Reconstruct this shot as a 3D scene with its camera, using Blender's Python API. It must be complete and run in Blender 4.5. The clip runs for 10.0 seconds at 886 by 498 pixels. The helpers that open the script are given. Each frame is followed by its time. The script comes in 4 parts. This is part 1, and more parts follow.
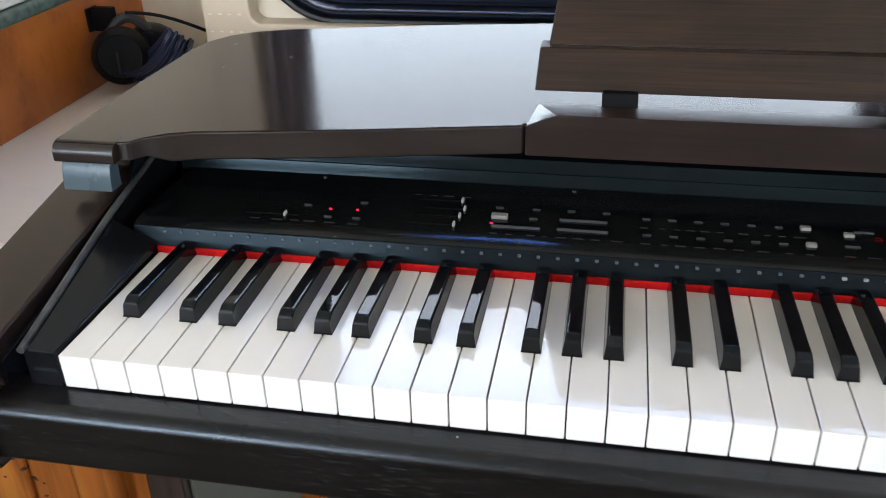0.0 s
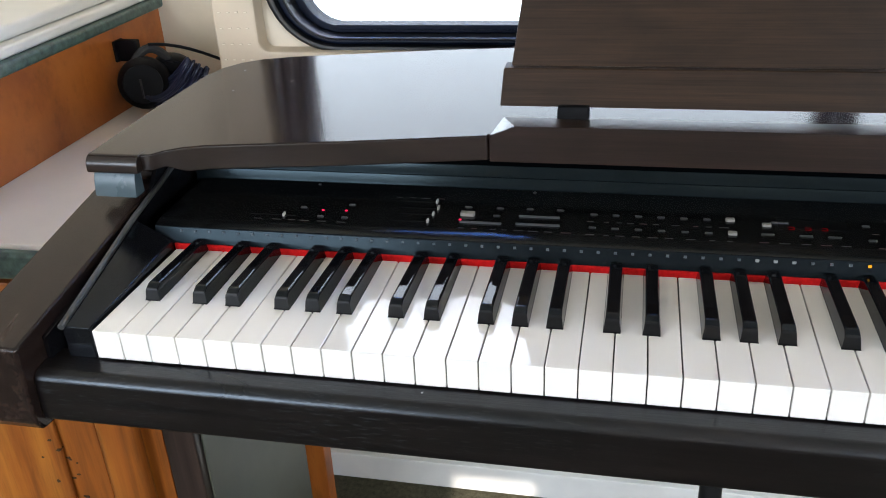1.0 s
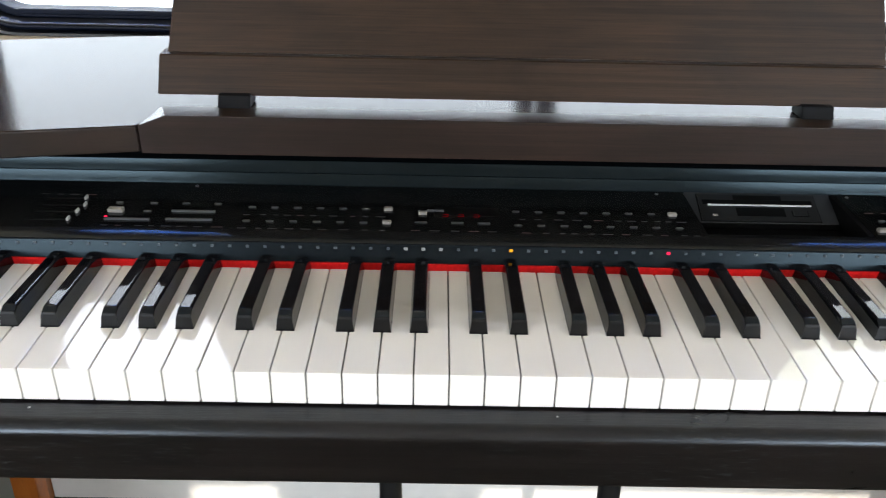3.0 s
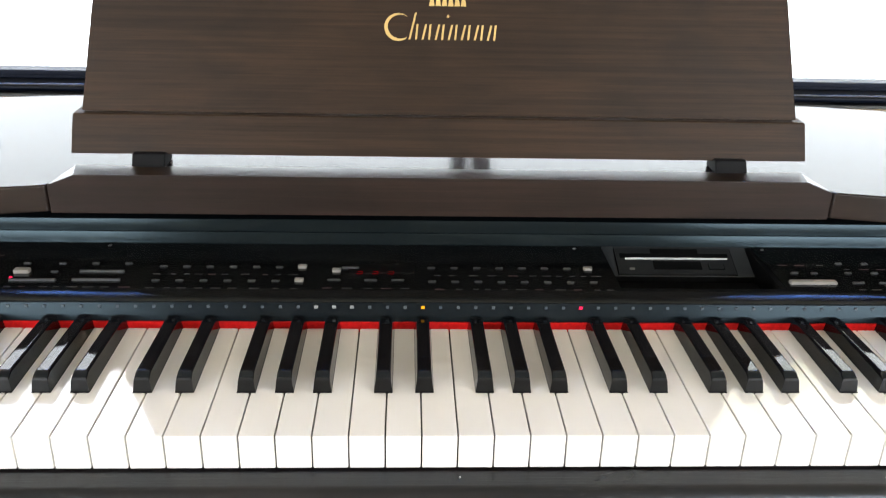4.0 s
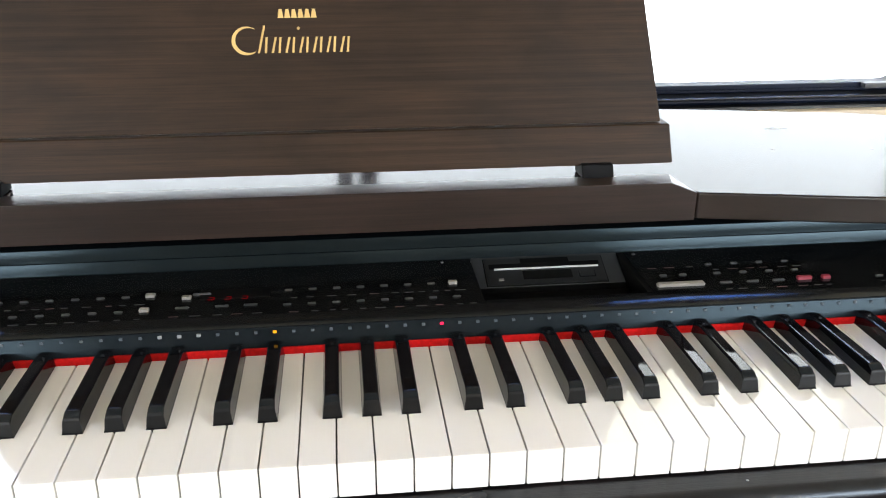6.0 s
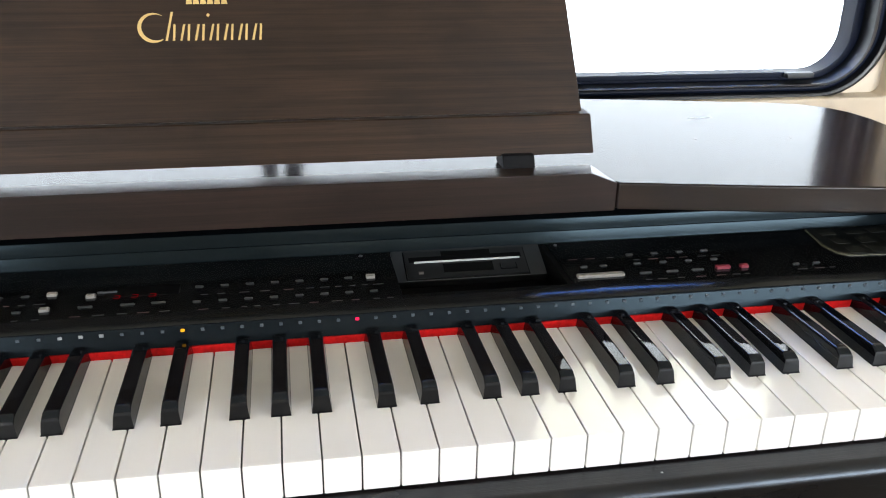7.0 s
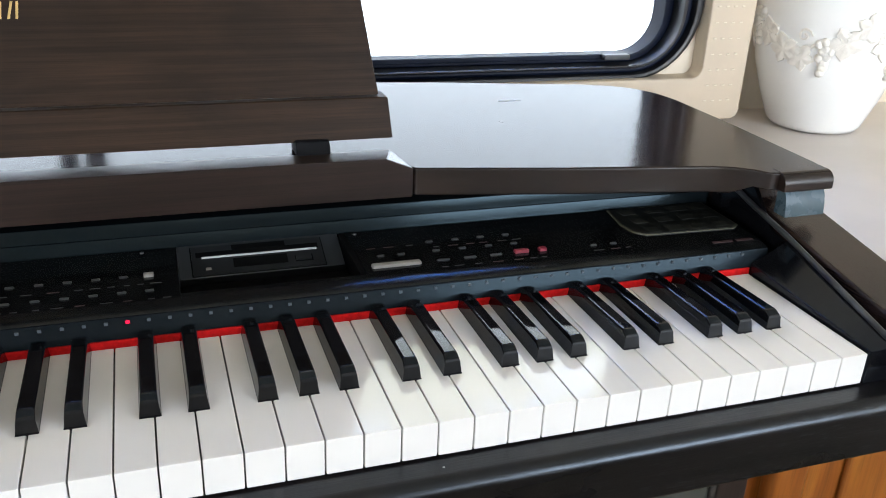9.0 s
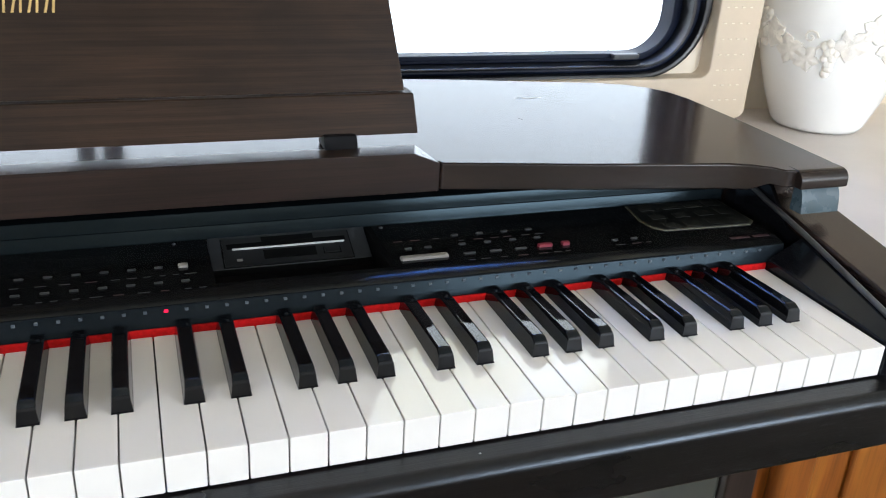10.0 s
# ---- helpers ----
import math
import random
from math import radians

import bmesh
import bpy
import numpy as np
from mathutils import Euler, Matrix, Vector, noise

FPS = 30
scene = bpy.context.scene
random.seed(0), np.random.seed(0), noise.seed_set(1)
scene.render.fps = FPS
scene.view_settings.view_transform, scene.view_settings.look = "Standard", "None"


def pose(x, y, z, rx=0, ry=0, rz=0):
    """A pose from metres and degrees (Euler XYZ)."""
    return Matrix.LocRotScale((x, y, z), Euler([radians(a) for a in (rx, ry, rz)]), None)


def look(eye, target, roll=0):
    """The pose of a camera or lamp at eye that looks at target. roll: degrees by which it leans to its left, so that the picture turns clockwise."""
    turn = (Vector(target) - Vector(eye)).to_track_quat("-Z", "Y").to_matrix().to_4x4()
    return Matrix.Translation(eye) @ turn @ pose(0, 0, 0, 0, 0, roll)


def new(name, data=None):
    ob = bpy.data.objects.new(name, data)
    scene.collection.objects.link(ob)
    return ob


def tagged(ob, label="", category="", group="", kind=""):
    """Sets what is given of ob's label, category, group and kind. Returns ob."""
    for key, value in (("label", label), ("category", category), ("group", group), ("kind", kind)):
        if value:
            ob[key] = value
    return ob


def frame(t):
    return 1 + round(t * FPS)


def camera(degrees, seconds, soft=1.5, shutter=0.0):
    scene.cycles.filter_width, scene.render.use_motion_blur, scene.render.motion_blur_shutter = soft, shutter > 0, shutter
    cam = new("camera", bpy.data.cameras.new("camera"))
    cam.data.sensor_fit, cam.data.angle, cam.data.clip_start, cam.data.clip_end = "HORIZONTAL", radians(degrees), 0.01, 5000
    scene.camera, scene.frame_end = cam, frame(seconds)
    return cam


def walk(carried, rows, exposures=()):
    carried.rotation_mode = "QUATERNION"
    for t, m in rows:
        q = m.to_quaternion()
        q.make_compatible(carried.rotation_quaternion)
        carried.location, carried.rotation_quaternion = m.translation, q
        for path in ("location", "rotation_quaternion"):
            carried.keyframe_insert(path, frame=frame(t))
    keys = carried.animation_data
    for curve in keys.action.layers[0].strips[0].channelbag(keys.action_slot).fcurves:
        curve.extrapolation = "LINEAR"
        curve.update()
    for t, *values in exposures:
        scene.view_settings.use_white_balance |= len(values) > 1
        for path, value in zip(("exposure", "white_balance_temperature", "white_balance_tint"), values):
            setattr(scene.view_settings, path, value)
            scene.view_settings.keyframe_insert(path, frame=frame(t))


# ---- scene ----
cam = camera(53.6, 10.0, soft=1.0, shutter=0.25)
PATH = [
    (0, (0.342, -0.41, 1.063), (-0.01, 1.309, 0.104), -1.6),
    (0.5, (0.38, -0.484, 1.083), (-0.002, 1.241, 0.146), -2.9),
    (1, (0.403, -0.507, 1.09), (-0.002, 1.227, 0.179), -3.0),
    (1.5, (0.424, -0.517, 1.087), (0.014, 1.219, 0.183), -2.9),
    (2, (0.457, -0.501, 1.077), (0.125, 1.241, 0.153), -2.2),
    (2.5, (0.495, -0.481, 1.072), (0.386, 1.287, 0.143), 0.0),
    (4, (0.576, -0.466, 1.072), (0.662, 1.362, 0.265), 1.5),
    (4.5, (0.593, -0.474, 1.082), (0.687, 1.397, 0.383), -0.3),
    (5, (0.615, -0.46, 1.067), (0.741, 1.398, 0.336), -0.4),
    (6.5, (0.658, -0.443, 1.055), (0.938, 1.385, 0.294), 0.6),
    (7, (0.671, -0.435, 1.052), (1.008, 1.378, 0.278), 1.0),
    (7.5, (0.686, -0.428, 1.048), (1.035, 1.376, 0.259), 0.9),
    (8, (0.704, -0.425, 1.047), (1.144, 1.358, 0.255), 1.6),
    (8.5, (0.724, -0.423, 1.047), (1.279, 1.327, 0.254), 2.4),
    (9, (0.74, -0.423, 1.046), (1.354, 1.306, 0.249), 2.6),
    (9.5, (0.737, -0.423, 1.044), (1.366, 1.301, 0.25), 2.6),
    (10, (0.706, -0.427, 1.046), (1.344, 1.292, 0.248), 3.3),
]
GAINS = [(0, 0.17, 6300, 15), (2.5, 0.15, 6400, 15), (4.0, 0.52, 6900, 15), (5.0, 0.58, 6900, 15), (6.5, 0.40, 6700, 15), (8.0, 0.12, 6400, 15), (9.0, 0.03, 6300, 15), (10.0, 0.06, 6300, 15)]
walk(cam, [(t, look(eye, target, roll)) for t, eye, target, roll in PATH], exposures=GAINS)

# world: sky, sun through the far wall's openings, glow of the bright yard outside
world = bpy.data.worlds.new("sky")
scene.world = world
world.use_nodes = True
wn, wl = world.node_tree.nodes, world.node_tree.links
wn.clear()
sky = wn.new("ShaderNodeTexSky")
sky.sky_type = "NISHITA"
sky.sun_disc = False
SUN_EL, SUN_AZ = 22.0, 180.0
sky.sun_elevation, sky.sun_rotation = radians(SUN_EL), radians(SUN_AZ)
wbg = wn.new("ShaderNodeBackground")
wbg.inputs[1].default_value = 0.12
wout = wn.new("ShaderNodeOutputWorld")
wl.new(sky.outputs[0], wbg.inputs[0])
wl.new(wbg.outputs[0], wout.inputs[0])

sun = new("sun", bpy.data.lights.new("sun", "SUN"))
sun.data.energy, sun.data.angle, sun.data.color = 5.0, radians(0.5), (1.0, 0.93, 0.82)
sun.matrix_basis = look((0.6, -6.0, 2.5), (0.6, -6.0 + math.cos(radians(SUN_EL)), 2.5 - math.sin(radians(SUN_EL))))


def opening_lamp(name, eye, target, sx, sy, watts, color):
    """Sky light in an opening of the aisle wall."""
    lamp = new(name, bpy.data.lights.new(name, "AREA"))
    lamp.data.shape, lamp.data.size, lamp.data.size_y = "RECTANGLE", sx, sy
    lamp.data.energy, lamp.data.color = watts, color
    lamp.matrix_basis = look(eye, target)
    return lamp


opening_lamp("aisle_window_light", (-1.10, -2.21, 1.28), (-0.86, 0.0, 1.05), 1.40, 0.86, 57.0, (0.77, 0.90, 1.0))
opening_lamp("aisle_window_light", (2.37, -2.21, 1.28), (2.13, 0.0, 1.05), 1.34, 0.86, 62.0, (0.77, 0.90, 1.0))
# added lamp in the wider sun slit, not a window of the coach
opening_lamp("slit_fill_light", (1.035, -2.21, 1.12), (0.9, 0.0, 0.8), 0.78, 0.18, 0.5, (0.77, 0.90, 1.0))

# ---- materials ----


def shader(name, rough=0.5, metal=0.0, coat=0.0, spec=0.5):
    m = bpy.data.materials.new(name)
    m.use_nodes = True
    p = m.node_tree.nodes["Principled BSDF"]
    p.inputs["Roughness"].default_value = rough
    p.inputs["Metallic"].default_value = metal
    p.inputs["Coat Weight"].default_value = coat
    p.inputs["Coat Roughness"].default_value = 0.12
    p.inputs["Specular IOR Level"].default_value = spec
    return m, m.node_tree.nodes, m.node_tree.links, p


def noise_node(nodes, links, scale, stretch=(1, 1, 1), detail=6.0, rough=0.6, distort=0.0):
    tc = nodes.new("ShaderNodeTexCoord")
    mp = nodes.new("ShaderNodeMapping")
    mp.inputs["Scale"].default_value = stretch
    n = nodes.new("ShaderNodeTexNoise")
    n.inputs["Scale"].default_value, n.inputs["Detail"].default_value = scale, detail
    n.inputs["Roughness"].default_value, n.inputs["Distortion"].default_value = rough, distort
    links.new(tc.outputs["Object"], mp.inputs[0])
    links.new(mp.outputs[0], n.inputs["Vector"])
    return n


def ramp(nodes, links, source, stops):
    r = nodes.new("ShaderNodeValToRGB")
    while len(r.color_ramp.elements) < len(stops):
        r.color_ramp.elements.new(0.5)
    for e, (at, c) in zip(r.color_ramp.elements, stops):
        e.position, e.color = at, (*c, 1)
    links.new(source, r.inputs[0])
    return r


def mixed(nodes, links, kind, fac, a, b):
    m = nodes.new("ShaderNodeMix")
    m.data_type, m.blend_type = "RGBA", kind
    if isinstance(fac, float):
        m.inputs[0].default_value = fac
    else:
        links.new(fac, m.inputs[0])
    for s, k in ((a, 6), (b, 7)):
        if isinstance(s, tuple):
            m.inputs[k].default_value = (*s, 1)
        else:
            links.new(s, m.inputs[k])
    return m.outputs[2]


def bumped(nodes, links, p, height, strength, distance):
    b = nodes.new("ShaderNodeBump")
    b.inputs["Strength"].default_value, b.inputs["Distance"].default_value = strength, distance
    links.new(height, b.inputs["Height"])
    links.new(b.outputs[0], p.inputs["Normal"])


def rough_from(nodes, links, p, source, low, high):
    r = nodes.new("ShaderNodeMapRange")
    r.inputs[3].default_value, r.inputs[4].default_value = low, high
    links.new(source, r.inputs[0])
    links.new(r.outputs[0], p.inputs["Roughness"])


def wood(name, dark, mid, light, stretch, scale, rough=(0.3, 0.45), coat=0.0, bump=0.15, spec=0.5, wear=None):
    """Grained wood: long streaks, broad tone, fine pores, worn flecks."""
    m, n, l, p = shader(name, coat=coat, spec=spec)
    a = noise_node(n, l, scale, stretch, 8.0, 0.65, 0.4)
    b = noise_node(n, l, scale * 0.25, tuple(1 + (s - 1) * 0.4 for s in stretch), 3.0, 0.5, 0.8)
    c = noise_node(n, l, scale * 5, stretch, 4.0, 0.7)
    grain = ramp(n, l, a.outputs[0], ((0.3, dark), (0.5, mid), (0.72, light)))
    tone = ramp(n, l, b.outputs[0], ((0.3, (0.72, 0.72, 0.72)), (0.7, (1.15, 1.12, 1.1))))
    pore = ramp(n, l, c.outputs[0], ((0.32, (0.6, 0.6, 0.6)), (0.5, (1, 1, 1))))
    col = mixed(n, l, "MULTIPLY", 1.0, grain.outputs[0], tone.outputs[0])
    col = mixed(n, l, "MULTIPLY", 0.7, col, pore.outputs[0])
    if wear:
        w = noise_node(n, l, 60, (1.3, 9, 10), 4.0, 0.6)
        patch = noise_node(n, l, 3.0, (1, 1, 1), 3.0)
        r1 = ramp(n, l, w.outputs[0], ((0.56, (0, 0, 0)), (0.70, (1, 1, 1))))
        r2 = ramp(n, l, patch.outputs[0], ((0.46, (0, 0, 0)), (0.62, (0.7, 0.7, 0.7))))
        k = mixed(n, l, "MULTIPLY", 1.0, r1.outputs[0], r2.outputs[0])
        col = mixed(n, l, "MIX", k, col, wear)
    l.new(col, p.inputs["Base Color"])
    rough_from(n, l, p, b.outputs[0], *rough)
    bumped(n, l, p, c.outputs[0], bump, 0.0006)
    return m


def plain(name, color, rough=0.5, vary=0.12, scale=30.0, metal=0.0, coat=0.0, bump=0.05, dist=0.0005, spec=0.5, rvary=0.08):
    """A nearly even surface with slight tone, gloss and relief changes at two scales."""
    m, n, l, p = shader(name, rough, metal, coat, spec)
    a = noise_node(n, l, scale, (1, 1, 1), 5.0)
    b = noise_node(n, l, scale * 12, (1, 1, 1), 3.0)
    t = ramp(n, l, a.outputs[0], ((0.3, tuple(c * (1 - vary) for c in color)), (0.7, tuple(min(1.0, c * (1 + vary)) for c in color))))
    l.new(t.outputs[0], p.inputs["Base Color"])
    rough_from(n, l, p, a.outputs[0], max(0.02, rough - rvary), rough + rvary)
    bumped(n, l, p, b.outputs[0], bump, dist)
    return m


def glow(name, color, strength):
    m = bpy.data.materials.new(name)
    m.use_nodes = True
    n = m.node_tree.nodes
    n.clear()
    e, o = n.new("ShaderNodeEmission"), n.new("ShaderNodeOutputMaterial")
    e.inputs[0].default_value, e.inputs[1].default_value = (*color, 1), strength
    m.node_tree.links.new(e.outputs[0], o.inputs[0])
    return m



# Tints the gloss, so the blue of sky light sits in the reflection colour.
def cool_gloss(m, tint):
    m.node_tree.nodes["Principled BSDF"].inputs["Specular Tint"].default_value = (*tint, 1)


X_GRAIN = (0.06, 1.6, 1.6)
ROSEWOOD = wood("rosewood_veneer", (0.0175, 0.0094, 0.0052), (0.026, 0.0142, 0.0080), (0.038, 0.0205, 0.0112), (0.05, 3.0, 3.0), 60, (0.44, 0.54), 0.0, 0.10, 0.14)
RAILWOOD = wood("satin_rosewood", (0.0135, 0.0074, 0.0054), (0.0165, 0.0093, 0.0070), (0.024, 0.0134, 0.0100), (0.05, 3.0, 3.0), 60, (0.36, 0.44), 0.0, 0.08, 0.24)
LIDWOOD = wood("polished_rosewood", (0.012, 0.0075, 0.0058), (0.018, 0.011, 0.0086), (0.027, 0.016, 0.0122), X_GRAIN, 42, (0.13, 0.17), 0.0, 0.002, 0.20)
EDGEWOOD = wood("satin_rosewood_edge", (0.010, 0.0060, 0.0046), (0.015, 0.0090, 0.0070), (0.022, 0.0130, 0.0100), X_GRAIN, 42, (0.26, 0.34), 0.0, 0.05, 0.48)
SLIPWOOD = wood("worn_rosewood", (0.0036, 0.0024, 0.0022), (0.0062, 0.0042, 0.0038), (0.011, 0.0072, 0.0064), (0.06, 2.0, 2.0), 60, (0.25, 0.32), 0.0, 0.25, 0.44, wear=(0.048, 0.053, 0.055))
SIDEWOOD = wood("rosewood_side", (0.010, 0.006, 0.005), (0.020, 0.012, 0.010), (0.038, 0.023, 0.017), (1.6, 0.06, 1.6), 42, (0.20, 0.30), 0.0, 0.12, 0.32)
LEGWOOD = wood("rosewood_leg", (0.016, 0.010, 0.008), (0.028, 0.018, 0.015), (0.05, 0.03, 0.024), (1.6, 1.6, 0.06), 42, (0.25, 0.4), 0.2, 0.12)
IVORY = plain("white_key_plastic", (0.77, 0.725, 0.67), 0.05, 0.02, 20, bump=0.004, rvary=0.015, spec=0.62)
EBONY = plain("black_key_plastic", (0.004, 0.004, 0.0045), 0.04, 0.2, 60, bump=0.002, rvary=0.015, spec=0.34)
EBONY_MATTE = plain("black_key_matte_front", (0.005, 0.0045, 0.0045), 0.38, 0.3, 60, bump=0.02, spec=0.18)
PANEL = plain("panel_black", (0.0058, 0.0058, 0.0058), 0.14, 0.3, 40, bump=0.02, rvary=0.04, spec=0.25)
STRIP = plain("strip_charcoal", (0.005, 0.006, 0.0075), 0.20, 0.15, 40, bump=0.04, rvary=0.04, spec=0.15)
RISER = plain("riser_satin_black", (0.005, 0.007, 0.008), 0.17, 0.15, 25, bump=0.02, spec=0.18, rvary=0.03)
# end block: reflected sky blue is mixed into the base colour
ENDCAP = plain("end_block_sky_sheen", (0.060, 0.090, 0.105), 0.28, 0.15, 40, bump=0.04, spec=0.35)
CHEEK = plain("cheek_black", (0.005, 0.005, 0.006), 0.13, 0.25, 30, bump=0.03, spec=0.35, rvary=0.05)
WORN = plain("worn_grey_edge", (0.045, 0.045, 0.045), 0.4, 0.9, 22, bump=0.15)
cool_gloss(LIDWOOD, (0.84, 0.93, 1.0))
cool_gloss(SLIPWOOD, (0.8, 0.9, 1.0))
for m in (STRIP, RISER):
    cool_gloss(m, (0.60, 0.86, 1.0))
for m in (EBONY, PANEL, CHEEK):
    cool_gloss(m, (0.72, 0.86, 1.0))
FELT = plain("red_felt", (0.64, 0.012, 0.012), 0.9, 0.2, 300, bump=0.4, spec=0.1)
BUTTON = plain("button_grey", (0.016, 0.016, 0.016), 0.35, 0.1)
BUTTON_DARK = plain("button_dark", (0.035, 0.035, 0.037), 0.4, 0.1)
BUTTON_WHITE = plain("button_white", (0.18, 0.162, 0.145), 0.4, 0.05)
KNOB_GREY = plain("knob_grey", (0.34, 0.33, 0.31), 0.4, 0.1)
BUTTON_RED = plain("button_red", (0.17, 0.014, 0.026), 0.4, 0.1)
MARK = plain("panel_printing", (0.011, 0.011, 0.011), 0.6, 0.1)
MARK_RED = plain("panel_red_printing", (0.026, 0.006, 0.006), 0.6, 0.1)
LENS = plain("led_lens_unlit", (0.07, 0.08, 0.09), 0.25, 0.1)
LENS_LIGHT = plain("led_lens_marked", (0.24, 0.24, 0.24), 0.3, 0.1)
GOLD = plain("gold_print", (0.62, 0.42, 0.16), 0.38, 0.1, metal=0.6)
DRIVE = plain("drive_bezel", (0.026, 0.028, 0.030), 0.36, 0.1, spec=0.5)
DRIVE_FACE = plain("drive_face", (0.011, 0.0115, 0.012), 0.34, 0.1, spec=0.4)
SHUTTER_GLINT = plain("shutter_glint", (0.40, 0.40, 0.39), 0.3, 0.1)
SLOT = plain("slot_black", (0.002, 0.002, 0.002), 0.6, 0.1, spec=0.08)
LED_RED = glow("led_red_lit", (1.0, 0.02, 0.08), 1.3)
LED_AMBER = glow("led_amber_lit", (1.0, 0.45, 0.02), 0.9)
LED_DIM = glow("led_dim_red", (1.0, 0.02, 0.03), 0.10)
OLIVE = plain("plate_olive_edge", (0.085, 0.08, 0.052), 0.4, 0.2)
PLATE = plain("plate_dark", (0.010, 0.010, 0.008), 0.35, 0.4, 60, spec=0.3)
PLATE_PRINT = plain("plate_print", (0.017, 0.0165, 0.012), 0.5, 0.6, 80, spec=0.3)
RUBBER = plain("black_rubber", (0.008, 0.008, 0.009), 0.32, 0.2, 40, bump=0.1)
FRAMEMETAL = plain("black_window_frame", (0.005, 0.008, 0.019), 0.42, 0.2, 30, bump=0.04, spec=0.14)
CREAM = plain("cream_wall_vinyl", (0.70, 0.61, 0.48), 0.6, 0.10, 9, bump=0.25, dist=0.001)
TRIM = plain("tan_padded_vinyl", (0.56, 0.46, 0.34), 0.55, 0.06, 14, bump=0.2, dist=0.0008)
STITCH = plain("pale_stitch", (0.72, 0.64, 0.51), 0.5, 0.05)
LAMINATE = plain("ledge_laminate", (0.66, 0.60, 0.55), 0.42, 0.06, 8, bump=0.06)
WHITEBOARD = plain("white_painted_board", (0.72, 0.70, 0.66), 0.5, 0.06, 10, bump=0.1)
GREEN = plain("green_marbled_edge", (0.055, 0.095, 0.085), 0.45, 0.55, 90, bump=0.15)
ORANGE = wood("oak_front", (0.10, 0.022, 0.003), (0.25, 0.070, 0.008), (0.38, 0.135, 0.018), (1.6, 1.6, 0.10), 16, (0.32, 0.48), 0.2, 0.1)
ORANGE_H = wood("oak_panel", (0.27, 0.066, 0.010), (0.42, 0.120, 0.018), (0.52, 0.17, 0.032), (1.6, 0.5, 0.35), 9, (0.34, 0.5), 0.2, 0.1)
CARPET = plain("olive_carpet", (0.13, 0.12, 0.075), 0.95, 0.35, 120, bump=0.9, dist=0.006, spec=0.1)
LINING = plain("pale_grey_board", (0.095, 0.098, 0.078), 0.40, 0.3, 5, bump=0.1)
GLAZE_WASH = plain("cream_glaze_wash", (0.80, 0.75, 0.67), 0.3, 0.12, 60, bump=0.1)
CERAMIC = plain("white_ceramic", (0.88, 0.86, 0.82), 0.22, 0.03, 10, bump=0.05)
BLACKPLASTIC = plain("black_plastic", (0.004, 0.004, 0.005), 0.5, 0.2, 50, bump=0.05, spec=0.12)
BLUECABLE = plain("blue_black_cable", (0.008, 0.012, 0.034), 0.3, 0.3, 40)
FOAM = plain("ear_pad", (0.012, 0.012, 0.013), 0.7, 0.3, 80, bump=0.3)
KNOT = plain("wood_knot", (0.03, 0.012, 0.006), 0.6, 0.3)
CEILING = plain("ceiling_panel", (0.80, 0.77, 0.70), 0.8, 0.05, 6, bump=0.2)
YARD = glow("bright_yard", (1.0, 0.985, 0.95), 3.9)
yn, yl = YARD.node_tree.nodes, YARD.node_tree.links
ytc, ysep = yn.new("ShaderNodeTexCoord"), yn.new("ShaderNodeSeparateXYZ")
ymap = yn.new("ShaderNodeMapRange")
ymap.inputs[1].default_value, ymap.inputs[2].default_value = 0.8, 8.0
yl.new(ytc.outputs["Object"], ysep.inputs[0])
yl.new(ysep.outputs[2], ymap.inputs[0])
yramp = ramp(yn, yl, ymap.outputs[0], ((0.0, (0.86, 0.99, 1.06)), (0.32, (0.98, 1.13, 1.21)), (0.47, (1.5, 1.58, 1.65)), (0.58, (1.3, 1.55, 1.85)), (0.72, (0.28, 0.70, 2.0)), (1.0, (0.15, 0.45, 1.6))))


def stepped(source, low, high):
    m = yn.new("ShaderNodeMapRange")
    m.inputs[1].default_value, m.inputs[2].default_value = low, high
    yl.new(source, m.inputs[0])
    return m.outputs[0]


def times(a, c):
    m = yn.new("ShaderNodeMath")
    m.operation = "MULTIPLY"
    yl.new(a, m.inputs[0])
    yl.new(c, m.inputs[1])
    return m.outputs[0]


# trees along the yard, pale with overexposure
crowns = noise_node(yn, yl, 1.6, (1, 1, 1), 8.0, 0.7)
trees = times(times(stepped(ysep.outputs[0], 1.0, 2.2), stepped(ysep.outputs[0], 6.5, 5.0)), times(stepped(ysep.outputs[2], 3.6, 4.2), stepped(ysep.outputs[2], 6.2, 5.2)))
trees = times(trees, stepped(crowns.outputs[0], 0.36, 0.50))
yl.new(mixed(yn, yl, "MIX", trees, yramp.outputs[0], (0.86, 0.95, 0.74)), yn["Emission"].inputs[0])
GLASS = bpy.data.materials.new("window_glass")
GLASS.use_nodes = True
gp = GLASS.node_tree.nodes["Principled BSDF"]
gp.inputs["Transmission Weight"].default_value, gp.inputs["Roughness"].default_value, gp.inputs["IOR"].default_value = 1.0, 0.0, 1.05

# ---- mesh helpers ----
WHERE = {}


def thing(name, at, label, category, group="", kind=""):
    ob = new(name)
    ob.empty_display_size = 0.05
    ob.matrix_basis = Matrix.Translation(at)
    WHERE[ob] = Vector(at)
    return tagged(ob, label, category, group, kind)


